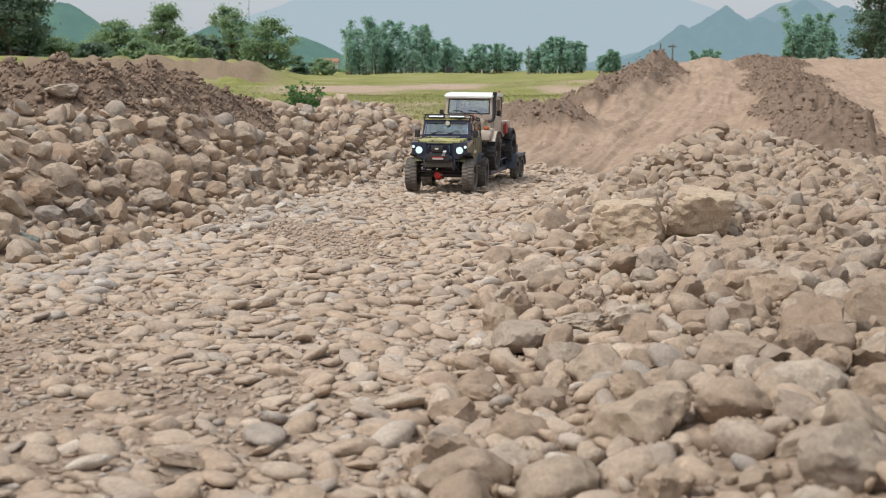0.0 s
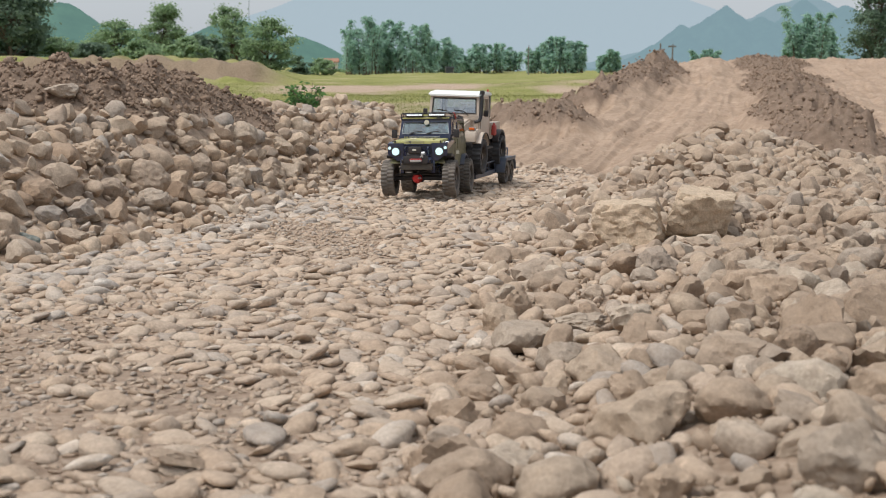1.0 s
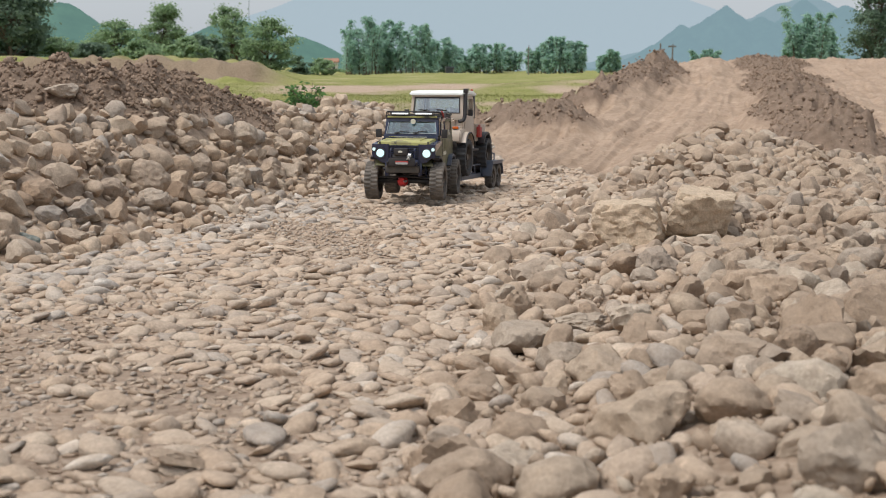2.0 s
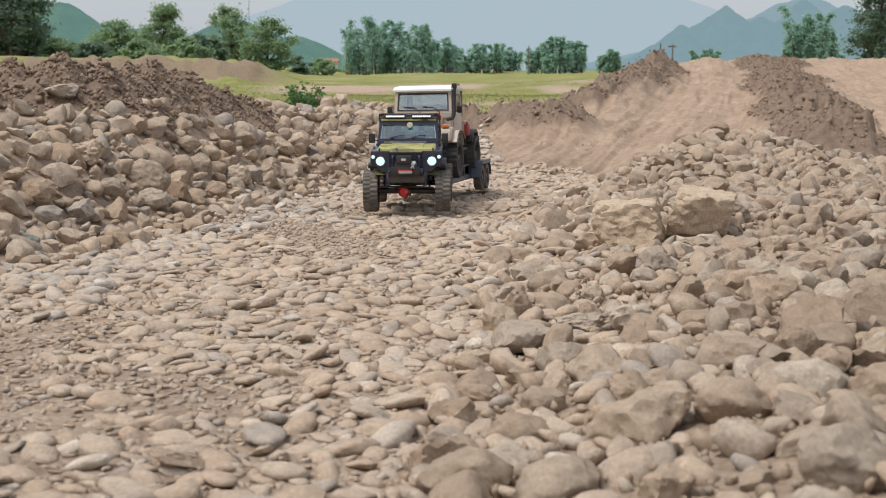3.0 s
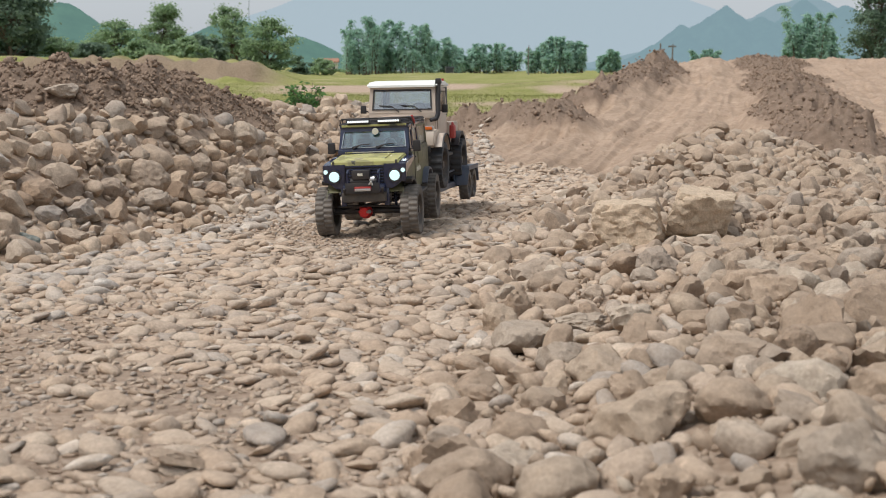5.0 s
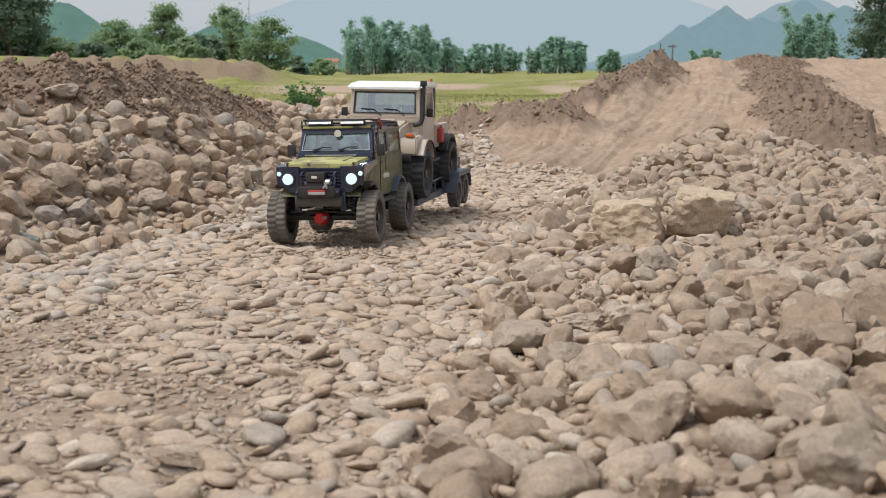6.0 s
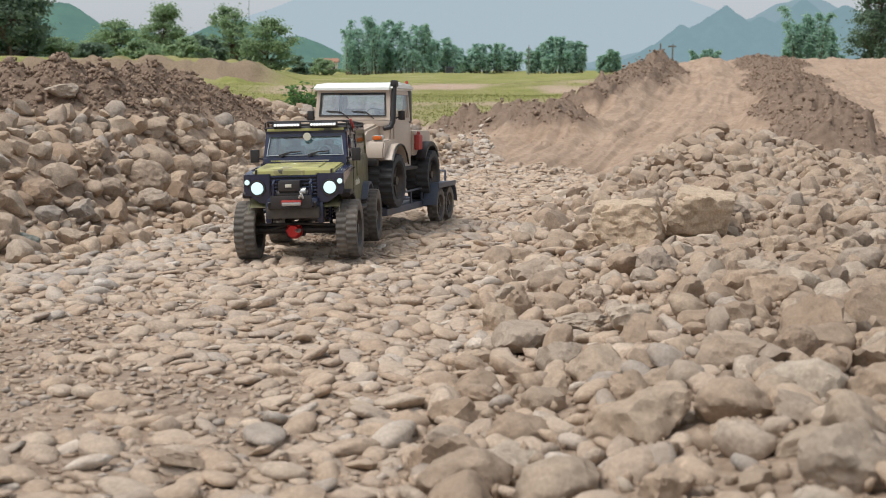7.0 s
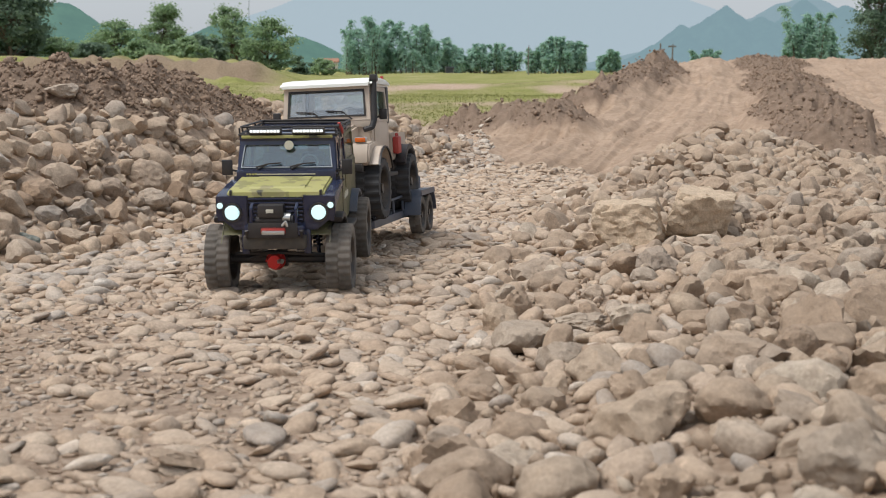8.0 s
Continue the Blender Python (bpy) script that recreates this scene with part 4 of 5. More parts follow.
    part("roof_lamp", rod(bmesh.new(), (-0.05, 0.072, 0.287), (-0.05, 0.072, 0.298), 0.003, 8), M_REDP, t)
    back = window_frame(bmesh.new(), (-0.054, 0.076, 0.2), (-0.054, -0.076, 0.2), (-0.054, -0.074, 0.273), (-0.054, 0.074, 0.273), 0.012, 0.005)
    rear = part("rear_window_frame", back, M_SAND, t)
    part("rear_window", pane((-0.054, 0.064, 0.212), (-0.054, -0.064, 0.212), (-0.054, -0.062, 0.262), (-0.054, 0.062, 0.262)), M_GLASS, rear)
    for y in (0.034, -0.034):
        part("seat", box(bmesh.new(), -0.02, 0.0, y - 0.022, y + 0.022, 0.19, 0.23, 0.005), M_SEAT, t)
    bm = bmesh.new()
    pipe(bm, [(0.08, 0.034 + 0.016 * math.cos(a * math.pi / 6), 0.217 + 0.014 * math.sin(a * math.pi / 6)) for a in range(13)], 0.0018, 6)
    part("steering_wheel", bm, M_BLACK, t)
    # breather pipe up the pillar
    sn = part("snorkel", pipe(bmesh.new(), [(0.135, 0.070, 0.183), (0.128, 0.083, 0.187), (0.124, 0.087, 0.2), (0.110, 0.0865, 0.285)], 0.0055, 10), M_BLACK, t, "black plastic snorkel up the windscreen pillar")
    part("snorkel_head", box(bmesh.new(), 0.098, 0.118, 0.080, 0.093, 0.281, 0.296, 0.003), M_BLACK, sn)
    widen[0] = 1.0
    return t


lead_truck, lead_wheels = build_lead_truck()
trailer, trailer_wheels = build_trailer()
carried_truck = build_carried_truck()


# ---- distance: hills, trees, shrubs, poles ----
def haze_material(name, leaf, haze, share):
    """Wooded slopes; distance haze is painted in as an even share of emission."""
    m, n, l, b = material(name)
    pos = n.new("ShaderNodeNewGeometry").outputs["Position"]
    woods = ramp_node(n, l, noise_node(n, l, 0.045, 9, 0.75, pos).outputs["Fac"], [(0.32, tuple(c * 0.25 for c in leaf)), (0.5, leaf), (0.66, tuple(c * 2.2 for c in leaf))])
    l.new(woods.outputs[0], b.inputs["Base Color"])
    b.inputs["Roughness"].default_value = 1.0
    b.inputs["Specular IOR Level"].default_value = 0.0
    haze_glow, blend = n.new("ShaderNodeEmission"), n.new("ShaderNodeMixShader")
    haze_glow.inputs[0].default_value = (*haze, 1)
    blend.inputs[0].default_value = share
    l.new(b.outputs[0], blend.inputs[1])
    l.new(haze_glow.outputs[0], blend.inputs[2])
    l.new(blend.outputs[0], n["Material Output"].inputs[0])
    return m


def hill(name, label, distance, depth, peaks, mat, seed, rugged, sharp=1.8):
    """A ridge across the view; peaks are (x, height, half-width)."""
    x0 = min(p[0] - 2.2 * p[2] for p in peaks)
    x1 = max(p[0] + 2.2 * p[2] for p in peaks)
    nx, ny = 260, 36
    X, Y = np.meshgrid(np.linspace(x0, x1, nx), np.linspace(-1, 1, ny))
    crest = np.zeros_like(X)
    for px, ph, pw in peaks:
        crest = np.maximum(crest, ph * np.exp(-np.abs((X - px) / pw) ** sharp))
    size = (x1 - x0) / 11
    rough = rough_land(X, Y * depth, size, seed, 5)
    Z = crest * np.maximum(0, 1 - np.abs(Y) ** 1.4) * (1 + rugged * rough) + rugged * 0.12 * crest.max() * rough * (crest / crest.max())
    co = np.column_stack([X.ravel(), distance + (Y * depth).ravel(), Z.ravel() - 3])
    i = (np.arange(ny - 1)[:, None] * nx + np.arange(nx - 1)[None, :]).ravel()
    me = quick_mesh(name, co, np.column_stack([i, i + 1, i + nx + 1, i + nx]))
    me.materials.append(mat)
    return tagged(new(name, me), label, "hill", kind="structure")


def build_hills():
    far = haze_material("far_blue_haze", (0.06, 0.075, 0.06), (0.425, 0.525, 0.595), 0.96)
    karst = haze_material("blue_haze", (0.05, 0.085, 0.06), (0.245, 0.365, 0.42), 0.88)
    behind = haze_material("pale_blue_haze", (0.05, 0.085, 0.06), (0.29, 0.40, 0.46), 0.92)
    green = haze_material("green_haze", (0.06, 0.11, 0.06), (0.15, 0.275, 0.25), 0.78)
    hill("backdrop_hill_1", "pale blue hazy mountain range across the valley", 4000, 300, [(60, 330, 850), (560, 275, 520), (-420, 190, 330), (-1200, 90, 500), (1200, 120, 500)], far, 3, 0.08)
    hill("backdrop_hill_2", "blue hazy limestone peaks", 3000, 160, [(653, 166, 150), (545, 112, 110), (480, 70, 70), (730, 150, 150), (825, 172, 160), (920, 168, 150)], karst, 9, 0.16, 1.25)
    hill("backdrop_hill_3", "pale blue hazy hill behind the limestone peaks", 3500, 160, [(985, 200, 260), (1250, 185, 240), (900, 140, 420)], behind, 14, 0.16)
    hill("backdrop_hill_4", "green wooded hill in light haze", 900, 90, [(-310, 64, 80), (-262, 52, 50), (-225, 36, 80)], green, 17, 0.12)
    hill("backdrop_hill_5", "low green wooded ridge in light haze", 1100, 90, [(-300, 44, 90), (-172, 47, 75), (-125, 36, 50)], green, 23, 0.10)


build_hills()


def leaf_material(name, stops):
    m, n, l, b = material(name)
    pick = n.new("ShaderNodeNewGeometry").outputs["Random Per Island"]
    c = ramp_node(n, l, pick, stops)
    l.new(c.outputs[0], b.inputs["Base Color"])
    b.inputs["Roughness"].default_value = 0.65
    b.inputs["Subsurface Weight"].default_value = 0.0
    soft, blend = n.new("ShaderNodeBsdfTranslucent"), n.new("ShaderNodeMixShader")
    l.new(c.outputs[0], soft.inputs[0])
    blend.inputs[0].default_value = 0.6
    l.new(b.outputs[0], blend.inputs[1])
    l.new(soft.outputs[0], blend.inputs[2])
    l.new(blend.outputs[0], n["Material Output"].inputs[0])
    return m


M_BARK = plain("brown_bark", (0.13, 0.10, 0.075), 0.9, 0.0, 0.3)
M_LEAF_DARK = leaf_material("dark_green_leaves", [(0.0, (0.16, 0.235, 0.17)), (0.6, (0.19, 0.27, 0.185)), (1.0, (0.23, 0.31, 0.21))])
M_LEAF = leaf_material("green_leaves", [(0.0, (0.25, 0.36, 0.20)), (0.6, (0.31, 0.42, 0.235)), (1.0, (0.36, 0.47, 0.27))])
# bamboo leaves made brighter and bluer: distance haze put into their colour
M_LEAF_HAZED = leaf_material("hazed_bamboo_leaves", [(0.0, (0.33, 0.50, 0.40)), (0.6, (0.37, 0.54, 0.44)), (1.0, (0.41, 0.58, 0.47))])
M_LEAF_FRESH = leaf_material("fresh_green_leaves", [(0.0, (0.06, 0.15, 0.045)), (0.6, (0.11, 0.23, 0.07)), (1.0, (0.2, 0.31, 0.1))])


def leaves(points, size, rng, droop=0.0, long=1.8):
    """Small folded leaves, two triangles each, at the points."""
    n = len(points)
    a = rng.uniform(0, 2 * np.pi, n)
    tip = np.column_stack([np.cos(a), np.sin(a), rng.uniform(-0.7, 0.5, n) - droop])
    tip /= np.linalg.norm(tip, axis=1)[:, None]
    side = np.cross(tip, rng.normal(size=(n, 3)))
    side /= np.linalg.norm(side, axis=1)[:, None] + 1e-9
    s = (size * rng.uniform(0.6, 1.4, n))[:, None]
    p = np.asarray(points)
    co = np.stack([p, p + tip * s * long * 0.5 + side * s * 0.5, p + tip * s * long, p + tip * s * long * 0.5 - side * s * 0.5], 1).reshape(-1, 3)
    return co, np.arange(4 * n).reshape(-1, 4)


def tree(name, label, x, y, height, spread_x, lobes, mat, seed, leaf, count, trunk=0.45, lean=0.0):
    """Tapered trunk and limbs with an uneven crown of small leaves."""
    rng = np.random.RandomState(seed)
    t = thing(name, label, "tree")
    t.location = (x, y, ground_height(x, y) - 0.05)
    bm = bmesh.new()
    r = height * 0.022
    points, k = [], 6
    spine = [Vector((lean * height * (i / k) ** 1.5 + rng.normal() * 0.02 * height, rng.normal() * 0.02 * height, height * 0.8 * i / k)) for i in range(k + 1)]
    for i in range(k):
        rod(bm, spine[i], spine[i + 1], r * (1 - 0.8 * i / k), 7, r * (1 - 0.8 * (i + 1) / k))
    centres = []
    lobes = int(lobes * 2.2)
    for i in range(lobes):
        h = rng.uniform(trunk, 0.97)
        wide = spread_x * 0.5 * math.sin(math.pi * min(0.98, 0.25 + 0.7 * (h - trunk) / (1 - trunk))) * rng.uniform(0.2, 1.0)
        a = rng.uniform(0, 6.283)
        c = np.array([wide * math.cos(a) + lean * height * h ** 1.5, wide * math.sin(a) * 0.8, height * h])
        centres.append((c, spread_x * rng.uniform(0.10, 0.19), height * rng.uniform(0.06, 0.12)))
        q = spine[min(k, int(h * 0.7 * k))]
        rod(bm, q, Vector(c), r * 0.32, 5, r * 0.08)
    bmesh.ops.scale(bm, vec=(1 / S,) * 3, verts=bm.verts)
    part("trunk", bm, M_BARK, t)
    pts = []
    per = int(count * 1.1) // lobes
    for c, rx, rz in centres:
        d = rng.normal(size=(per, 3))
        d /= np.linalg.norm(d, axis=1)[:, None]
        d *= np.abs(rng.normal(size=per))[:, None] * 0.62
        pts.append(c + d * (rx, rx, rz))
    co, fa = leaves(np.concatenate(pts), leaf, rng, 0.25)
    me = quick_mesh("crown", co, fa, False)
    me.materials.append(mat)
    crown = new("crown", me)
    crown.parent = t
    return t


def bamboo(name, label, x, y, height, width, stems, mat, seed, leaf, per):
    """A clump of arching stems with drooping feathered ends."""
    rng = np.random.RandomState(seed)
    t = thing(name, label, "bamboo")
    t.location = (x, y, ground_height(x, y) - 0.05)
    bm, pts = bmesh.new(), []
    for s in range(stems):
        foot = np.array([rng.uniform(-0.5, 0.5) * width * 0.7, rng.normal() * width * 0.12, 0])
        a = rng.uniform(0, 6.283)
        way = np.array([math.cos(a), math.sin(a) * 0.7, 0]) * width * rng.uniform(0.08, 0.3)
        tall = height * rng.uniform(0.45, 1.22)
        line = [foot + way * (u ** 2.2) * 1.1 + np.array([0, 0, tall * (u - 0.20 * u ** 5)]) for u in np.linspace(0, 1, 7)]
        for i in range(6):
            rod(bm, line[i], line[i + 1], 0.05 * (1 - i / 7), 5, 0.05 * (1 - (i + 1) / 7))
        u = rng.uniform(0.12, 1.0, per) ** 0.75
        base = foot + way * (u[:, None] ** 2.2) * 1.1 + np.column_stack([0 * u, 0 * u, tall * (u - 0.20 * u ** 5)])
        puff = rng.normal(size=(per, 3)) * np.array([0.04, 0.04, 0.03]) * height * (1.5 - 1.15 * u)[:, None]
        pts.append(base + puff)
    bmesh.ops.scale(bm, vec=(1 / S,) * 3, verts=bm.verts)
    part("stem_cluster", bm, M_BARK, t)["kind"] = "stuff"
    co, fa = leaves(np.concatenate(pts), leaf, rng, 0.5, 2.4)
    co[:, 2] = np.maximum(co[:, 2], 0.02)
    me = quick_mesh("foliage", co, fa, False)
    me.materials.append(mat)
    fol = new("foliage", me)
    fol.parent = t
    return t


def at_bearing(px, distance):
    """Place over the ground at a bearing given as sideways shift for each unit ahead."""
    return px * distance, distance


def build_trees():
    big = "dense dark green broadleaf tree at the edge of the field"
    tree("broadleaf_tree", big, *at_bearing(-0.345, 60), 5.2, 4.4, 46, M_LEAF_DARK, 1, 0.08, 12000, 0.12)
    tree("broadleaf_tree", big, *at_bearing(-0.332, 58), 4.6, 3.4, 50, M_LEAF_DARK, 12, 0.11, 13000, 0.05)
    tree("broadleaf_tree", big, *at_bearing(-0.318, 64), 3.6, 2.6, 30, M_LEAF_DARK, 2, 0.08, 7000, 0.10)
    tree("round_tree", "rounded pale green tree on the grass bank", *at_bearing(-0.250, 70), 2.2, 3.5, 40, M_LEAF, 3, 0.075, 8000, 0.10)
    tree("upright_tree", "taller dark green tree with a bare lower trunk", *at_bearing(-0.213, 68), 3.0, 2.6, 34, M_LEAF, 4, 0.075, 9000, 0.10, 0.02)
    tree("low_shrub", "brownish green shrub below the trees", *at_bearing(-0.187, 72), 1.5, 1.9, 20, M_LEAF_DARK, 5, 0.08, 3500, 0.08)
    tree("feathery_tree", "leaning feathery green tree with thin foliage", *at_bearing(-0.158, 66), 2.9, 2.6, 26, M_LEAF, 6, 0.075, 5200, 0.22, -0.22)
    tree("feathery_tree", "leaning feathery green tree with thin foliage", *at_bearing(-0.135, 64), 2.5, 3.0, 36, M_LEAF, 7, 0.075, 9000, 0.04, 0.05)
    tree("low_shrub", "dark green shrub below the trees", *at_bearing(-0.110, 75), 1.2, 1.3, 14, M_LEAF_DARK, 8, 0.08, 2500, 0.08)
    for k, (u, d, h, w) in enumerate(((-0.296, 62, 1.1, 2.2), (-0.270, 64, 0.9, 2.2), (-0.195, 62, 1.2, 2.0), (-0.178, 64, 1.2, 1.8), (-0.232, 63, 1.0, 2.0), (-0.300, 82, 1.5, 3.4), (-0.272, 84, 1.2, 3.0), (-0.232, 84, 1.3, 3.2), (-0.175, 84, 1.2, 3.0), (-0.150, 86, 1.3, 2.8), (-0.092, 100, 1.3, 3.0))):
        tree("hedge_shrub", "low dark green hedge shrub along the field", *at_bearing(u, d), h, w, 18, M_LEAF_DARK if k % 2 else M_LEAF, 20 + k, 0.11, 3000, 0.08)
    clump = "tall green bamboo clump with drooping feathered tops"
    for k, (u, d, h, w) in enumerate(((-0.062, 105, 5.0, 3.6), (-0.040, 108, 4.9, 3.8), (-0.018, 106, 4.4, 3.4), (0.000, 112, 3.5, 3.4), (-0.052, 112, 4.2, 4.0),
                                      (0.016, 118, 2.9, 3.6), (0.034, 118, 2.9, 4.0), (0.050, 122, 2.4, 3.0), (0.074, 112, 2.5, 2.4), (0.088, 110, 3.3, 2.9), (0.100, 112, 2.9, 2.4), (0.128, 116, 2.3, 2.6), (0.200, 120, 2.6, 3.2))):
        bamboo("bamboo_clump", clump, *at_bearing(u, d), h, w, 22, M_LEAF_HAZED, 40 + k, 0.12, 260)
    bamboo("bamboo_clump", clump, *at_bearing(0.278, 66), 3.7, 2.5, 26, M_LEAF_HAZED, 60, 0.085, 320)
    bamboo("bamboo_clump", clump, *at_bearing(0.296, 68), 2.7, 1.9, 16, M_LEAF_HAZED, 61, 0.10, 300)
    tree("broadleaf_tree", "dense dark green tree beside the dirt track", *at_bearing(0.335, 62), 4.9, 3.2, 44, M_LEAF_DARK, 9, 0.08, 12000, 0.10)
    tree("broadleaf_tree", "dense dark green tree beside the dirt track", *at_bearing(0.375, 60), 5.4, 3.2, 36, M_LEAF_DARK, 10, 0.10, 9000, 0.10)


build_trees()


def build_far_things():
    wood = plain("grey_weathered_pole", (0.16, 0.15, 0.14), 0.9, 0.0, 0.3)
    for u, d, h, cross in ((0.0655, 90, 2.0, False), (0.1665, 60, 1.6, False), (0.176, 60, 1.55, True)):
        x, y = at_bearing(u, d)
        t = thing("utility_pole", "thin grey wooden utility pole far off", "pole")
        t.location = (x, y, ground_height(x, y) - 0.1)
        part("post", rod(bmesh.new(), (0, 0, 0), (0.03, 0, h), 0.045, 8, 0.03), wood, t)
        if cross:
            part("crossarm", box(bmesh.new(), -0.16, 0.16, -0.03, 0.03, h - 0.12, h - 0.05, 0.005), wood, t)
    mast = thing("radio_mast", "slender pale lattice mast on the far ridge", "mast")
    mast.location = (-0.1485 * 1095, 1095, 30)
    pale = plain("pale_mast_paint", (0.45, 0.48, 0.5), 0.6)
    part("mast_pole", rod(bmesh.new(), (0, 0, 0), (0, 0, 46), 0.42, 6, 0.22), pale, mast)
    house = thing("farmhouse", "small pale house with a rusty roof behind shrubs", "house")
    house.location = (-0.086 * 150, 150, ground_height(-0.086 * 150, 150))
    wall = plain("whitewashed_wall", (0.6, 0.58, 0.54), 0.9, 0.0, 0.3)
    rust = plain("rusty_roof_sheet", (0.34, 0.17, 0.11), 0.8, 0.0, 0.3)
    part("wall", box(bmesh.new(), -0.7, 0.7, -0.5, 0.5, 0, 1.05, 0.01), wall, house)
    bm = bmesh.new()
    for s in (1, -1):
        box(bm, -0.85, 0.85, 0, s * 0.75, -0.03, 0.03, 0, Matrix.Translation((0, 0, 1.45)) @ Matrix.Rotation(radians(-32 * s), 4, 'X'))
    part("roof", bm, rust, house)
    part("window", box(bmesh.new(), -0.4, -0.1, -0.52, -0.49, 0.4, 0.8), M_BLACK, house)
    part("door", box(bmesh.new(), 0.15, 0.45, -0.52, -0.49, 0.0, 0.85), M_BLACK, house)
    hut = thing("field_hut", "small dark open field hut with thin posts", "hut")
    hut.location = (0.005 * 100, 100, ground_height(0.5, 100))
    part("roof", box(bmesh.new(), -0.34, 0.34, -0.25, 0.25, 0.36, 0.44, 0.01), M_FRAME, hut)
    for x in (-0.28, 0.28):
        for y in (-0.2, 0.2):
            part("post", rod(bmesh.new(), (x, y, 0), (x, y, 0.38), 0.03, 6), wood, hut)
    part("hut_wall", box(bmesh.new(), -0.26, 0.26, 0.16, 0.2, 0.0, 0.36), M_FRAME, hut)
    # weed bush behind the bank
    rng = np.random.RandomState(5)
    x, y = -0.103 * 7.3, 7.3
    t = thing("weed_bush", "fresh green leafy weed bush behind the cobble bank", "bush")
    t.location = (x, y, ground_height(x, y) - 0.02)
    bm, pts = bmesh.new(), []
    for k in range(34):
        a, b = rng.uniform(0, 6.283), rng.uniform(0.02, 0.16)
        tip = Vector((math.cos(a) * b * 1.25, math.sin(a) * b, rng.uniform(0.10, 0.23) - b * 0.5))
        rod(bm, (0, 0, 0), tip, 0.003, 5, 0.001)
        for q in np.linspace(0.35, 1.0, 16):
            pts.append(np.array(tip) * q + rng.normal(size=3) * 0.014)
    bmesh.ops.scale(bm, vec=(1 / S,) * 3, verts=bm.verts)
    part("stem_cluster", bm, M_BARK, t)["kind"] = "stuff"
    co, fa = leaves(np.array(pts), 0.016, rng, 0.1, 2.2)
    me = quick_mesh("leaf_mass", co, fa, False)
    me.materials.append(M_LEAF_FRESH)
    fol = new("foliage", me)
    fol.parent = t


build_far_things()


def build_grass():
    """Short turf on the field, as many small blades."""
    rng = np.random.RandomState(8)
    y = 11 + 30 * rng.uniform(0, 1, 90000) ** 1.5
    x = rng.uniform(-0.34, 0.2, 90000) * y
    z, g, mud, dirt = land(x, y)
    keep = rng.uniform(0, 1, len(x)) < g * 0.9
    p = np.column_stack([x, y, z - 0.01])[keep]
    n = len(p)
    a = rng.uniform(0, 6.283, n)
    side = np.column_stack([np.cos(a), np.sin(a), 0 * a]) * 0.009
    tip = np.column_stack([rng.normal(size=n) * 0.02, rng.normal(size=n) * 0.02, rng.uniform(0.012, 0.035, n)])
    co = np.stack([p - side, p + side, p + tip], 1).reshape(-1, 3)
    me = quick_mesh("grass_blades", co, np.arange(3 * n).reshape(-1, 3), False)
    me.materials.append(leaf_material("yellow_green_turf", [(0.0, (0.19, 0.20, 0.06)), (0.5, (0.26, 0.27, 0.085)), (1.0, (0.36, 0.33, 0.15))]))
    ob = new("grass", me)
    tagged(ob, "short yellow-green turf on the field", "grass", kind="stuff")


build_grass()


# larger stones that stand out: place, half-width, height over width
BANK_BOULDERS = [
    (-0.853, 3.711, 0.069, 0.8), (-0.991, 3.129, 0.049, 0.83), (-0.905, 3.18, 0.045, 0.78), (-0.943, 3.066, 0.036, 0.78), (-0.894, 3.452, 0.042, 0.82),
    (-1.001, 3.595, 0.066, 0.74), (-1.111, 3.682, 0.05, 0.55), (-0.751, 4.843, 0.058, 0.91), (-0.639, 5.093, 0.051, 0.87), (-0.796, 4.225, 0.039, 1.1)]
BANK_BOULDERS += [
    (-0.922, 3.899, 0.039, 0.87), (-0.629, 4.706, 0.06, 0.69), (-0.811, 3.577, 0.049, 0.71), (-0.856, 4.305, 0.049, 0.62), (-1.2, 4.123, 0.065, 0.39),
    (-0.434, 6.037, 0.056, 0.81), (-0.703, 4.392, 0.048, 0.88), (-0.862, 2.976, 0.039, 0.67), (-0.721, 4.051, 0.044, 0.72), (-0.826, 4.052, 0.044, 1.0)]
HEAP_BOULDERS = [
    (0.386, 2.651, 0.079, 0.7), (0.536, 2.654, 0.073, 0.88), (0.367, 2.195, 0.036, 0.93), (0.31, 4.114, 0.038, 0.62), (0.498, 2.493, 0.034, 0.65),
    (0.642, 2.817, 0.037, 0.83), (1.184, 3.653, 0.063, 0.51), (0.719, 2.296, 0.042, 0.71), (0.957, 3.118, 0.049, 0.69), (0.517, 2.094, 0.038, 0.61)]
HEAP_BOULDERS += [
    (0.106, 1.966, 0.031, 1.17), (0.192, 1.549, 0.028, 0.66), (0.346, 1.292, 0.028, 0.5), (0.301, 0.925, 0.039, 0.84), (0.399, 1.424, 0.028, 0.89),
    (0.405, 1.316, 0.032, 0.73), (0.344, 1.517, 0.031, 0.54), (0.193, 1.83, 0.05, 0.4), (0.061, 1.158, 0.034, 0.33), (-0.246, 1.171, 0.034, 0.3)]


def boulder(x, y, r, tall, seed, angular, mat, label, group, turn, tilt=0.12):
    rng = np.random.RandomState(seed)
    co, fa = rock_shape(seed, 5, angular, 0.55 if r > 0.07 and angular else 0.0)
    co = co / np.abs(co).max(axis=0) * (1, 0.85, tall)
    me = quick_mesh("boulder", co * r, fa, True, 30)
    me.materials.append(mat)
    ob = new("boulder", me)
    ob.matrix_world = Matrix.LocRotScale((x, y, ground_height(x, y) + r * tall * (0.85 if r > 0.07 else 0.62)), Euler((rng.normal() * tilt, rng.normal() * tilt, turn)), None)
    return tagged(ob, label, "boulder", group)


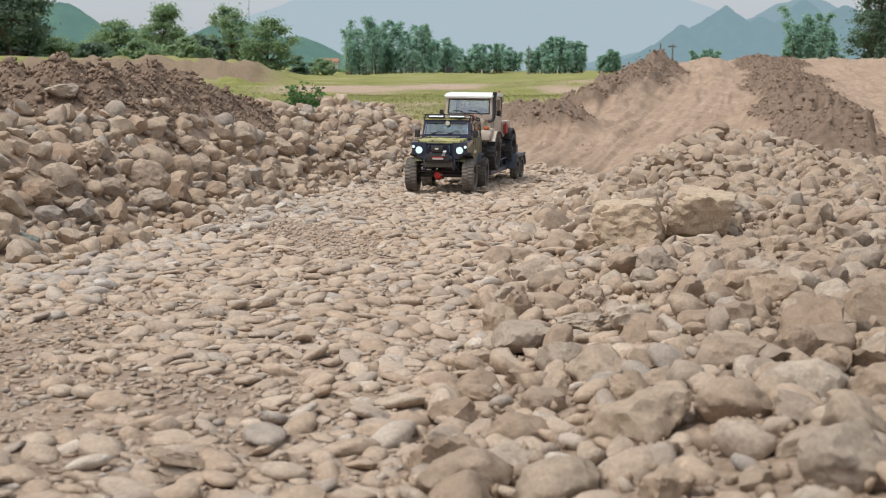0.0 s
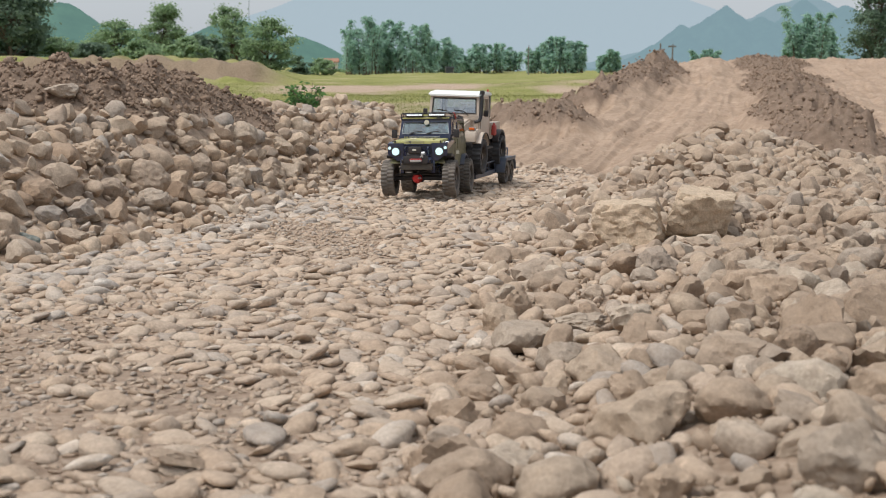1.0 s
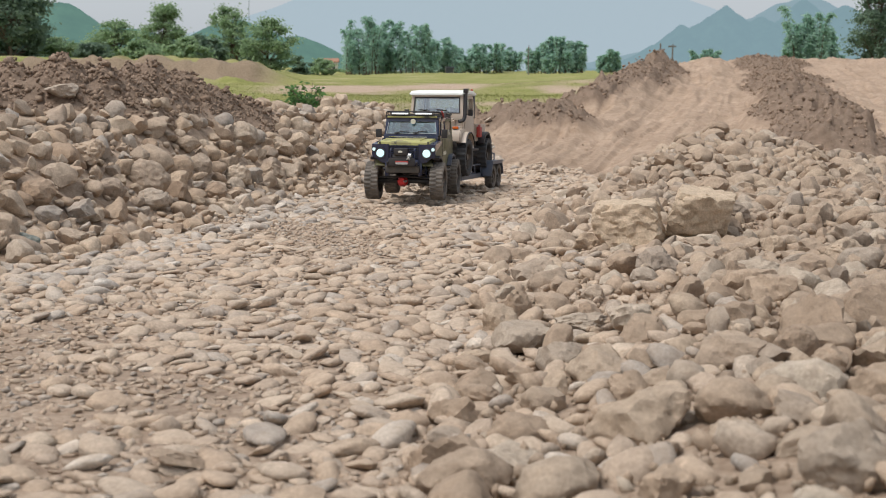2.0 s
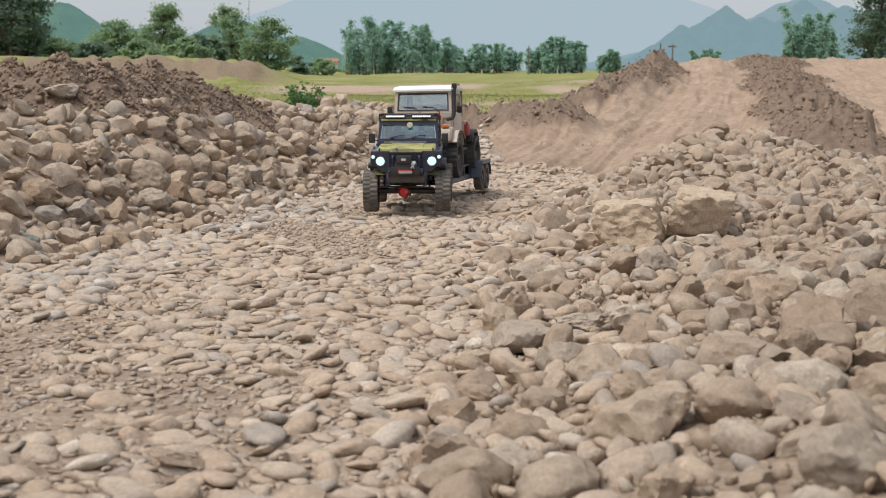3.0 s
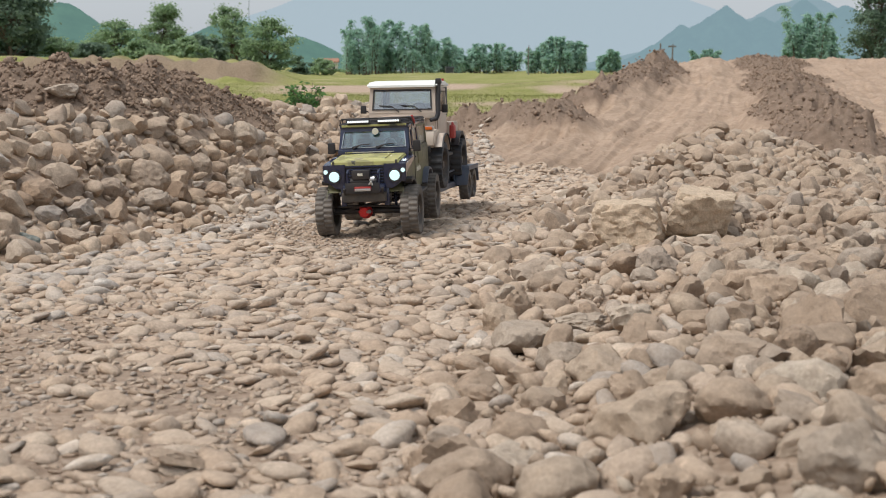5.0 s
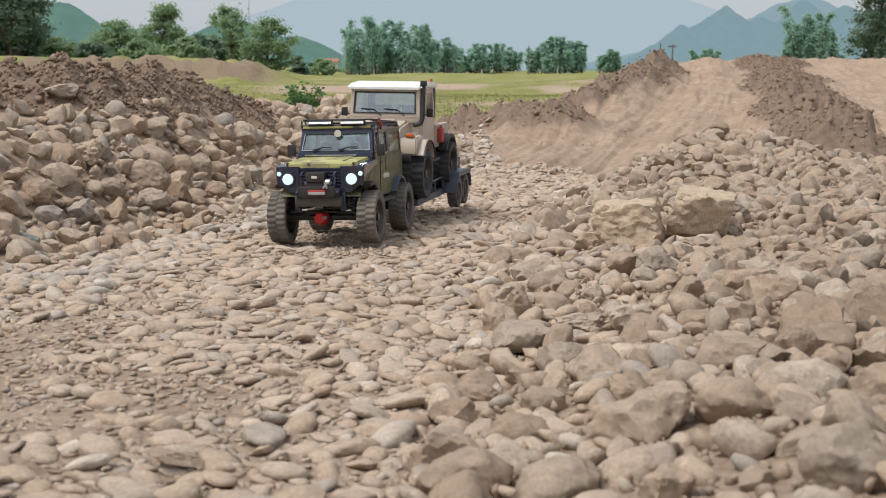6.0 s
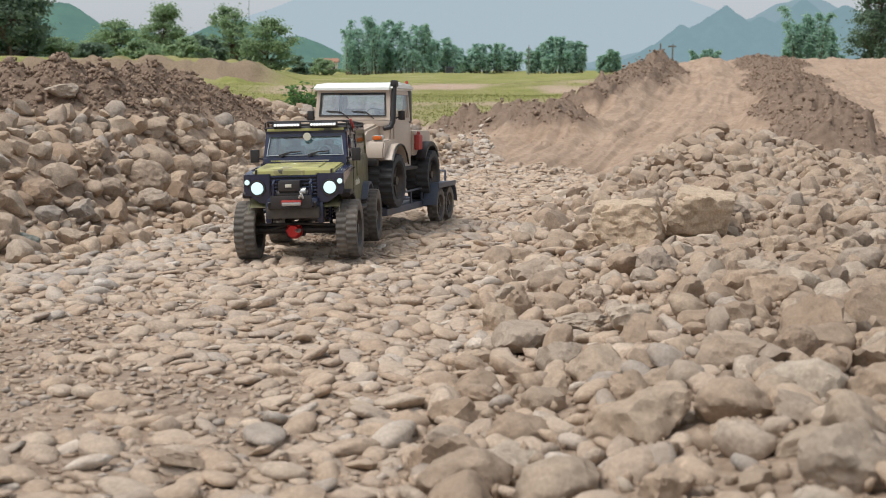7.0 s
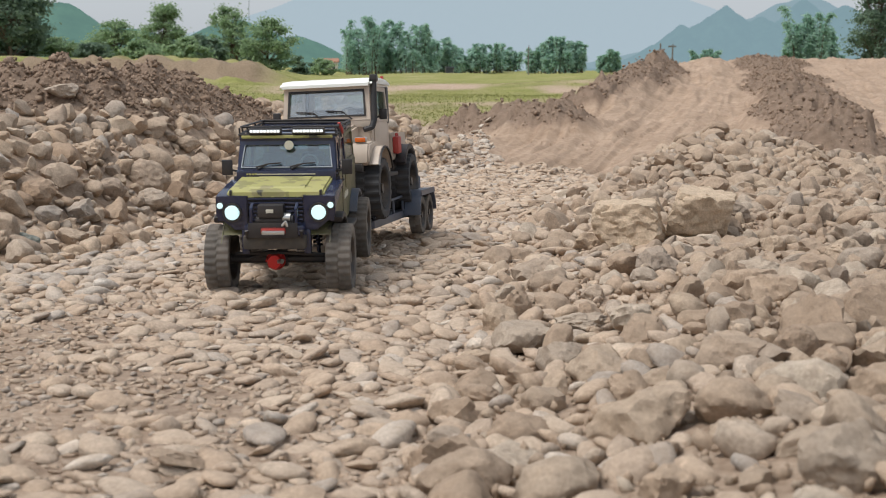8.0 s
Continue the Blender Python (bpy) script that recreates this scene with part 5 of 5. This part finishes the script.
def build_boulders():
    for k, (x, y, r, tall) in enumerate(BANK_BOULDERS):
        what = "large rounded grey-brown boulder in the cobble bank" if r > 0.055 else "rounded grey-brown river boulder in the cobble bank"
        boulder(x, y, r, tall, 200 + k, k % 3 == 2, M_GREY_ONE, what, "boulders of the cobble bank", 0.2 * (k % 5) - 0.4)
    boulder(-0.929, 2.837, 0.034, 0.6, 231, False, M_BLUE, "smooth blue-green river stone at the foot of the bank", "boulders of the cobble bank", 0.2)
    for k, (x, y, r, tall) in enumerate(HEAP_BOULDERS):
        what = "large angular tan boulder on the rock heap" if r > 0.07 else ("small grey stone slab beside the track" if k == 3 else "dusty tan rock in the loose heap")
        boulder(x, y, r, tall, 260 + k, r > 0.03 and k != 13, M_BLOCK if r > 0.07 else M_HEAP_ONE, what, "boulders of the rock heap", 0.25 * (k % 4) - 0.3)


M_BLUE = stone_material("blue_green_stone", [(0.0, (0.16, 0.21, 0.20)), (1.0, (0.2, 0.25, 0.235))], False, 0.3)
build_boulders()


def known(stones):
    """The cells that the placed stones fill."""
    taken = {}
    for x, y, r, tall in stones:
        taken.setdefault((int(x // 0.12), int(y // 0.12)), []).append((x, y, r * 0.92))
    return taken


M_DIRT = stone_material("road_dirt_crumbs", [(0.0, (0.28, 0.195, 0.135)), (1.0, (0.40, 0.29, 0.21))], True, 0.4)


def build_stones():
    rng = np.random.RandomState(4)
    # cobbles of the bank
    taken = known(BANK_BOULDERS)
    box = (-3.0, 0.3, 1.8, 8.8)
    large = spread(rng, 4000, (box, bank_body), 0.036, 0.062, 0.68, taken, 2.2)
    mid = spread(rng, 14000, (box, bank_test), 0.017, 0.036, 0.62, taken)
    small = spread(rng, 22000, (box, bank_test), 0.010, 0.022, 0.7, taken)
    foot = spread(rng, 16000, (box, foot_test), 0.010, 0.030, 0.60, taken, 2.2)
    lift = lambda s, k: [(x, y, z + r * (k + 0.35 * ((x * 977 + y * 613) % 1 - 0.3)), r) for x, y, z, r in s]
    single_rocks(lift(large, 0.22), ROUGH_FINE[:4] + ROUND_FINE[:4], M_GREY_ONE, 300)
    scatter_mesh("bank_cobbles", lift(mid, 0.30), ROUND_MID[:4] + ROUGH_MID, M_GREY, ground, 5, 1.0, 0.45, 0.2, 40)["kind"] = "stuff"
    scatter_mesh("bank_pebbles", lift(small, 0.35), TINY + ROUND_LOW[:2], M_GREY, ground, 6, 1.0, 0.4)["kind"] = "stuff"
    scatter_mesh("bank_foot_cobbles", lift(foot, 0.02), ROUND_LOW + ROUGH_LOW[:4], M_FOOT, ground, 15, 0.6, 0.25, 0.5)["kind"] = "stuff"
    # loose rock of the heap
    taken = known(HEAP_BOULDERS)
    box = (-0.2, 2.2, 0.55, 5.8)
    large = spread(rng, 2400, (box, heap_test), 0.026, 0.048, 0.72, taken, 2.2)
    mid = spread(rng, 14000, (box, heap_test), 0.012, 0.026, 0.62, taken)
    small = spread(rng, 26000, (box, heap_test), 0.006, 0.013, 0.7, taken)
    single_rocks(lift(large, 0.2), ROUGH_FINE[:4] + ROUND_FINE[:3], M_HEAP_ONE, 300)
    soil = spread(rng, 26000, (box, heap_test), 0.0025, 0.0075, 0, None, 2.5)
    scatter_mesh("heap_soil_crumbs", lift(soil, 1.2), TINY, M_SOIL, ground, 27, 0.9, 0.8)["kind"] = "stuff"
    edge = {s[:2]: -float(side_of(np.array([s[0]]), np.array([s[1]]), HEAP_EDGE)[0]) + 0.25 * ((s[0] * 331 + s[1] * 179) % 1 - 0.5) for s in mid}
    pale = [s for s in mid if edge[s[:2]] < 0.32]
    mid = [s for s in mid if edge[s[:2]] >= 0.32]
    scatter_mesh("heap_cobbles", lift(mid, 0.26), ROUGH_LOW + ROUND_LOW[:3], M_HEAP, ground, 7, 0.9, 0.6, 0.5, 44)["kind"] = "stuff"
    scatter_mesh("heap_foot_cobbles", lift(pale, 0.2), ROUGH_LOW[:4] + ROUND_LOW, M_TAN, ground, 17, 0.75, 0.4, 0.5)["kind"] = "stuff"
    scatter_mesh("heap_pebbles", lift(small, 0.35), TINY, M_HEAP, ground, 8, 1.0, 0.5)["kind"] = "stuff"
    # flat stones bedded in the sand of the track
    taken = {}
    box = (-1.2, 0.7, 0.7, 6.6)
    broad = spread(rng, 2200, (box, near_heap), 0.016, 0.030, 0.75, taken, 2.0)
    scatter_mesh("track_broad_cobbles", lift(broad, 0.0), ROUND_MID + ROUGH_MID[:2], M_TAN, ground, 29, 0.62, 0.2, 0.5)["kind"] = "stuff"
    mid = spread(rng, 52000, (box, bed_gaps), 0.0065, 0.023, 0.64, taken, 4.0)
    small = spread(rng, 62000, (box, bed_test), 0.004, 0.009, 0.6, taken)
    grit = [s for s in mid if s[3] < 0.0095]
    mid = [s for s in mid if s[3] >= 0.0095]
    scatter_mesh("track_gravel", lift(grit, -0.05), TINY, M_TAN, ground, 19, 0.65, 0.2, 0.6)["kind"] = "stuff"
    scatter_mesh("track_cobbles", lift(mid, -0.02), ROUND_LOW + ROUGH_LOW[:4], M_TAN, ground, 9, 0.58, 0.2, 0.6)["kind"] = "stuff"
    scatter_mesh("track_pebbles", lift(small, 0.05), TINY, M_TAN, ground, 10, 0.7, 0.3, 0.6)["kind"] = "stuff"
    # clods of dug earth
    taken = {}
    clods = spread(rng, 130000, ((-2.2, 6.5, 2.8, 21.5), mud_test), 0.006, 0.022, 0, taken, 3.5)
    scatter_mesh("mud_clods", lift(clods, 0.0), TINY, M_CLOD, ground, 11, 1.0, 0.8)["kind"] = "stuff"
    crumbs = spread(rng, 14000, ((0.0, 6.5, 5.4, 20.0), lambda x, y: (land(x, y)[3] > 0.6) & (rough_land(x, y, 0.8, 161, 3) > 0.0)), 0.003, 0.010, 0, {}, 3.0)
    scatter_mesh("dirt_crumbs", lift(crumbs, 0.3), TINY, M_DIRT, ground, 13, 0.8, 0.8)["kind"] = "stuff"
    near = spread(rng, 52000, ((-2.4, -0.5, 2.9, 6.4), mud_test), 0.004, 0.012, 0, {}, 2.5)
    scatter_mesh("mud_crumbs", lift(near, 0.1), TINY, M_CLOD, ground, 12, 1.0, 0.8)["kind"] = "stuff"


def single_rocks(stones, shapes, mat, most):
    """Stones that can be told apart, each an object on a shared mesh; the furthest of them joined."""
    rng = np.random.RandomState(len(stones))
    meshes = []
    plainer = ROUGH_MID[:6] + ROUND_MID if mat is M_GREY_ONE else ROUGH_MID + ROUND_MID[:2]
    for co, fa in shapes + plainer[:len(shapes)]:
        me = quick_mesh("rock", co, fa, True, 34)
        me.materials.append(mat)
        meshes.append(me)
    stones = sorted(stones, key=lambda s: s[1])
    for x, y, z, r in stones[:most]:
        near = rng.randint(len(meshes) // 2) + (0 if y < 3.0 else len(meshes) // 2)
        ob = new("rock", meshes[near])
        ob.matrix_world = Matrix.LocRotScale((x, y, z), Euler((rng.normal() * 0.35, rng.normal() * 0.35, rng.uniform(0, 6.28))), (r, r * rng.uniform(0.85, 1.1), r * rng.uniform(0.85, 1.15)))
        ob.parent = ground
    if len(stones) > most:
        joined = M_HEAP if mat is M_HEAP_ONE else M_GREY
        scatter_mesh("far_rocks", stones[most:], ROUGH_MID + ROUND_MID[:4], joined, ground, 77, 1.0, 0.4, 0.2, 38)["kind"] = "stuff"


build_stones()


# seconds, place, and turn about z, y and x of the two towed bodies
LEAD = [
    (0.0, 0.019, 4.589, -0.113, -99.4, -3.0, -0.3),
    (0.5, -0.014, 4.413, -0.105, -98.8, -2.7, 0.7),
    (1.0, -0.045, 4.273, -0.098, -99.8, -2.9, 1.0),
    (1.5, -0.078, 4.193, -0.091, -100.1, -2.1, 0.0),
    (3.0, -0.095, 3.698, -0.081, -91.3, -0.7, 0.3),
    (3.5, -0.099, 3.614, -0.082, -90.2, 0.7, 0.9),
    (4.0, -0.119, 3.517, -0.083, -90.8, 2.5, 0.7),
    (4.5, -0.126, 3.296, -0.074, -93.9, 1.9, 2.1),
    (6.0, -0.224, 2.935, -0.071, -100.2, -1.5, 1.3),
    (6.5, -0.254, 2.788, -0.066, -97.8, -1.5, 1.4),
    (7.0, -0.268, 2.654, -0.064, -94.0, -1.4, 1.5),
    (7.5, -0.270, 2.504, -0.065, -90.8, 1.0, 0.3),
    (8.0, -0.263, 2.276, -0.055, -91.6, 2.6, 0.6),
]
TOWED = [
    (0.0, 0.179, 5.300, -0.122, -104.4, 0.3, -0.6),
    (0.5, 0.145, 5.123, -0.119, -104.8, -0.0, -0.1),
    (1.0, 0.118, 4.983, -0.113, -105.0, -0.1, -1.6),
    (1.5, 0.091, 4.898, -0.121, -105.5, -1.8, -1.0),
    (3.0, 0.007, 4.413, -0.095, -101.4, -1.4, 1.3),
    (3.5, -0.006, 4.329, -0.089, -101.3, -1.1, 0.6),
    (4.0, -0.021, 4.227, -0.089, -101.4, -2.1, 1.2),
    (4.5, -0.036, 4.008, -0.080, -100.1, -1.9, 1.6),
    (6.0, -0.082, 3.648, -0.068, -102.3, 0.6, -0.7),
    (6.5, -0.102, 3.498, -0.076, -104.3, -0.8, 0.1),
    (7.0, -0.129, 3.363, -0.080, -104.7, -1.7, 0.5),
    (7.5, -0.151, 3.211, -0.078, -103.9, -2.3, 0.3),
    (8.0, -0.174, 2.988, -0.071, -99.5, -2.0, 2.8),
]


def body_pose(row):
    t, x, y, z, turn, pitch, roll = row
    return pose(x * S, y * S, z * S, roll, pitch, turn)


def spin(wheels, rows, radius):
    """Wheels turn by the way their body has gone."""
    times = [r[0] for r in rows]
    way = [0.0]
    for a, b in zip(rows[:-1], rows[1:]):
        way.append(way[-1] + math.hypot(b[1] - a[1], b[2] - a[2]))
    for wheel in wheels:
        hub = wheel.location.copy()
        keys = []
        for k in range(81):
            angle = float(np.interp(k / 10, times, way)) / radius
            keys.append((k / 10, Matrix.Translation(hub) @ Matrix.Rotation(angle, 4, 'Y')))
        walk(wheel, keys)


def motions():
    walk(lead_truck, [(r[0], body_pose(r)) for r in LEAD])
    walk(trailer, [(r[0], body_pose(r)) for r in TOWED])
    on_deck = Matrix.Translation(Vector((0.210, 0.0, 0.0577)) * S)
    walk(carried_truck, [(r[0], body_pose(r) @ on_deck) for r in TOWED])
    spin(lead_wheels, LEAD, 0.0575)
    spin(trailer_wheels, TOWED, 0.043)


motions()
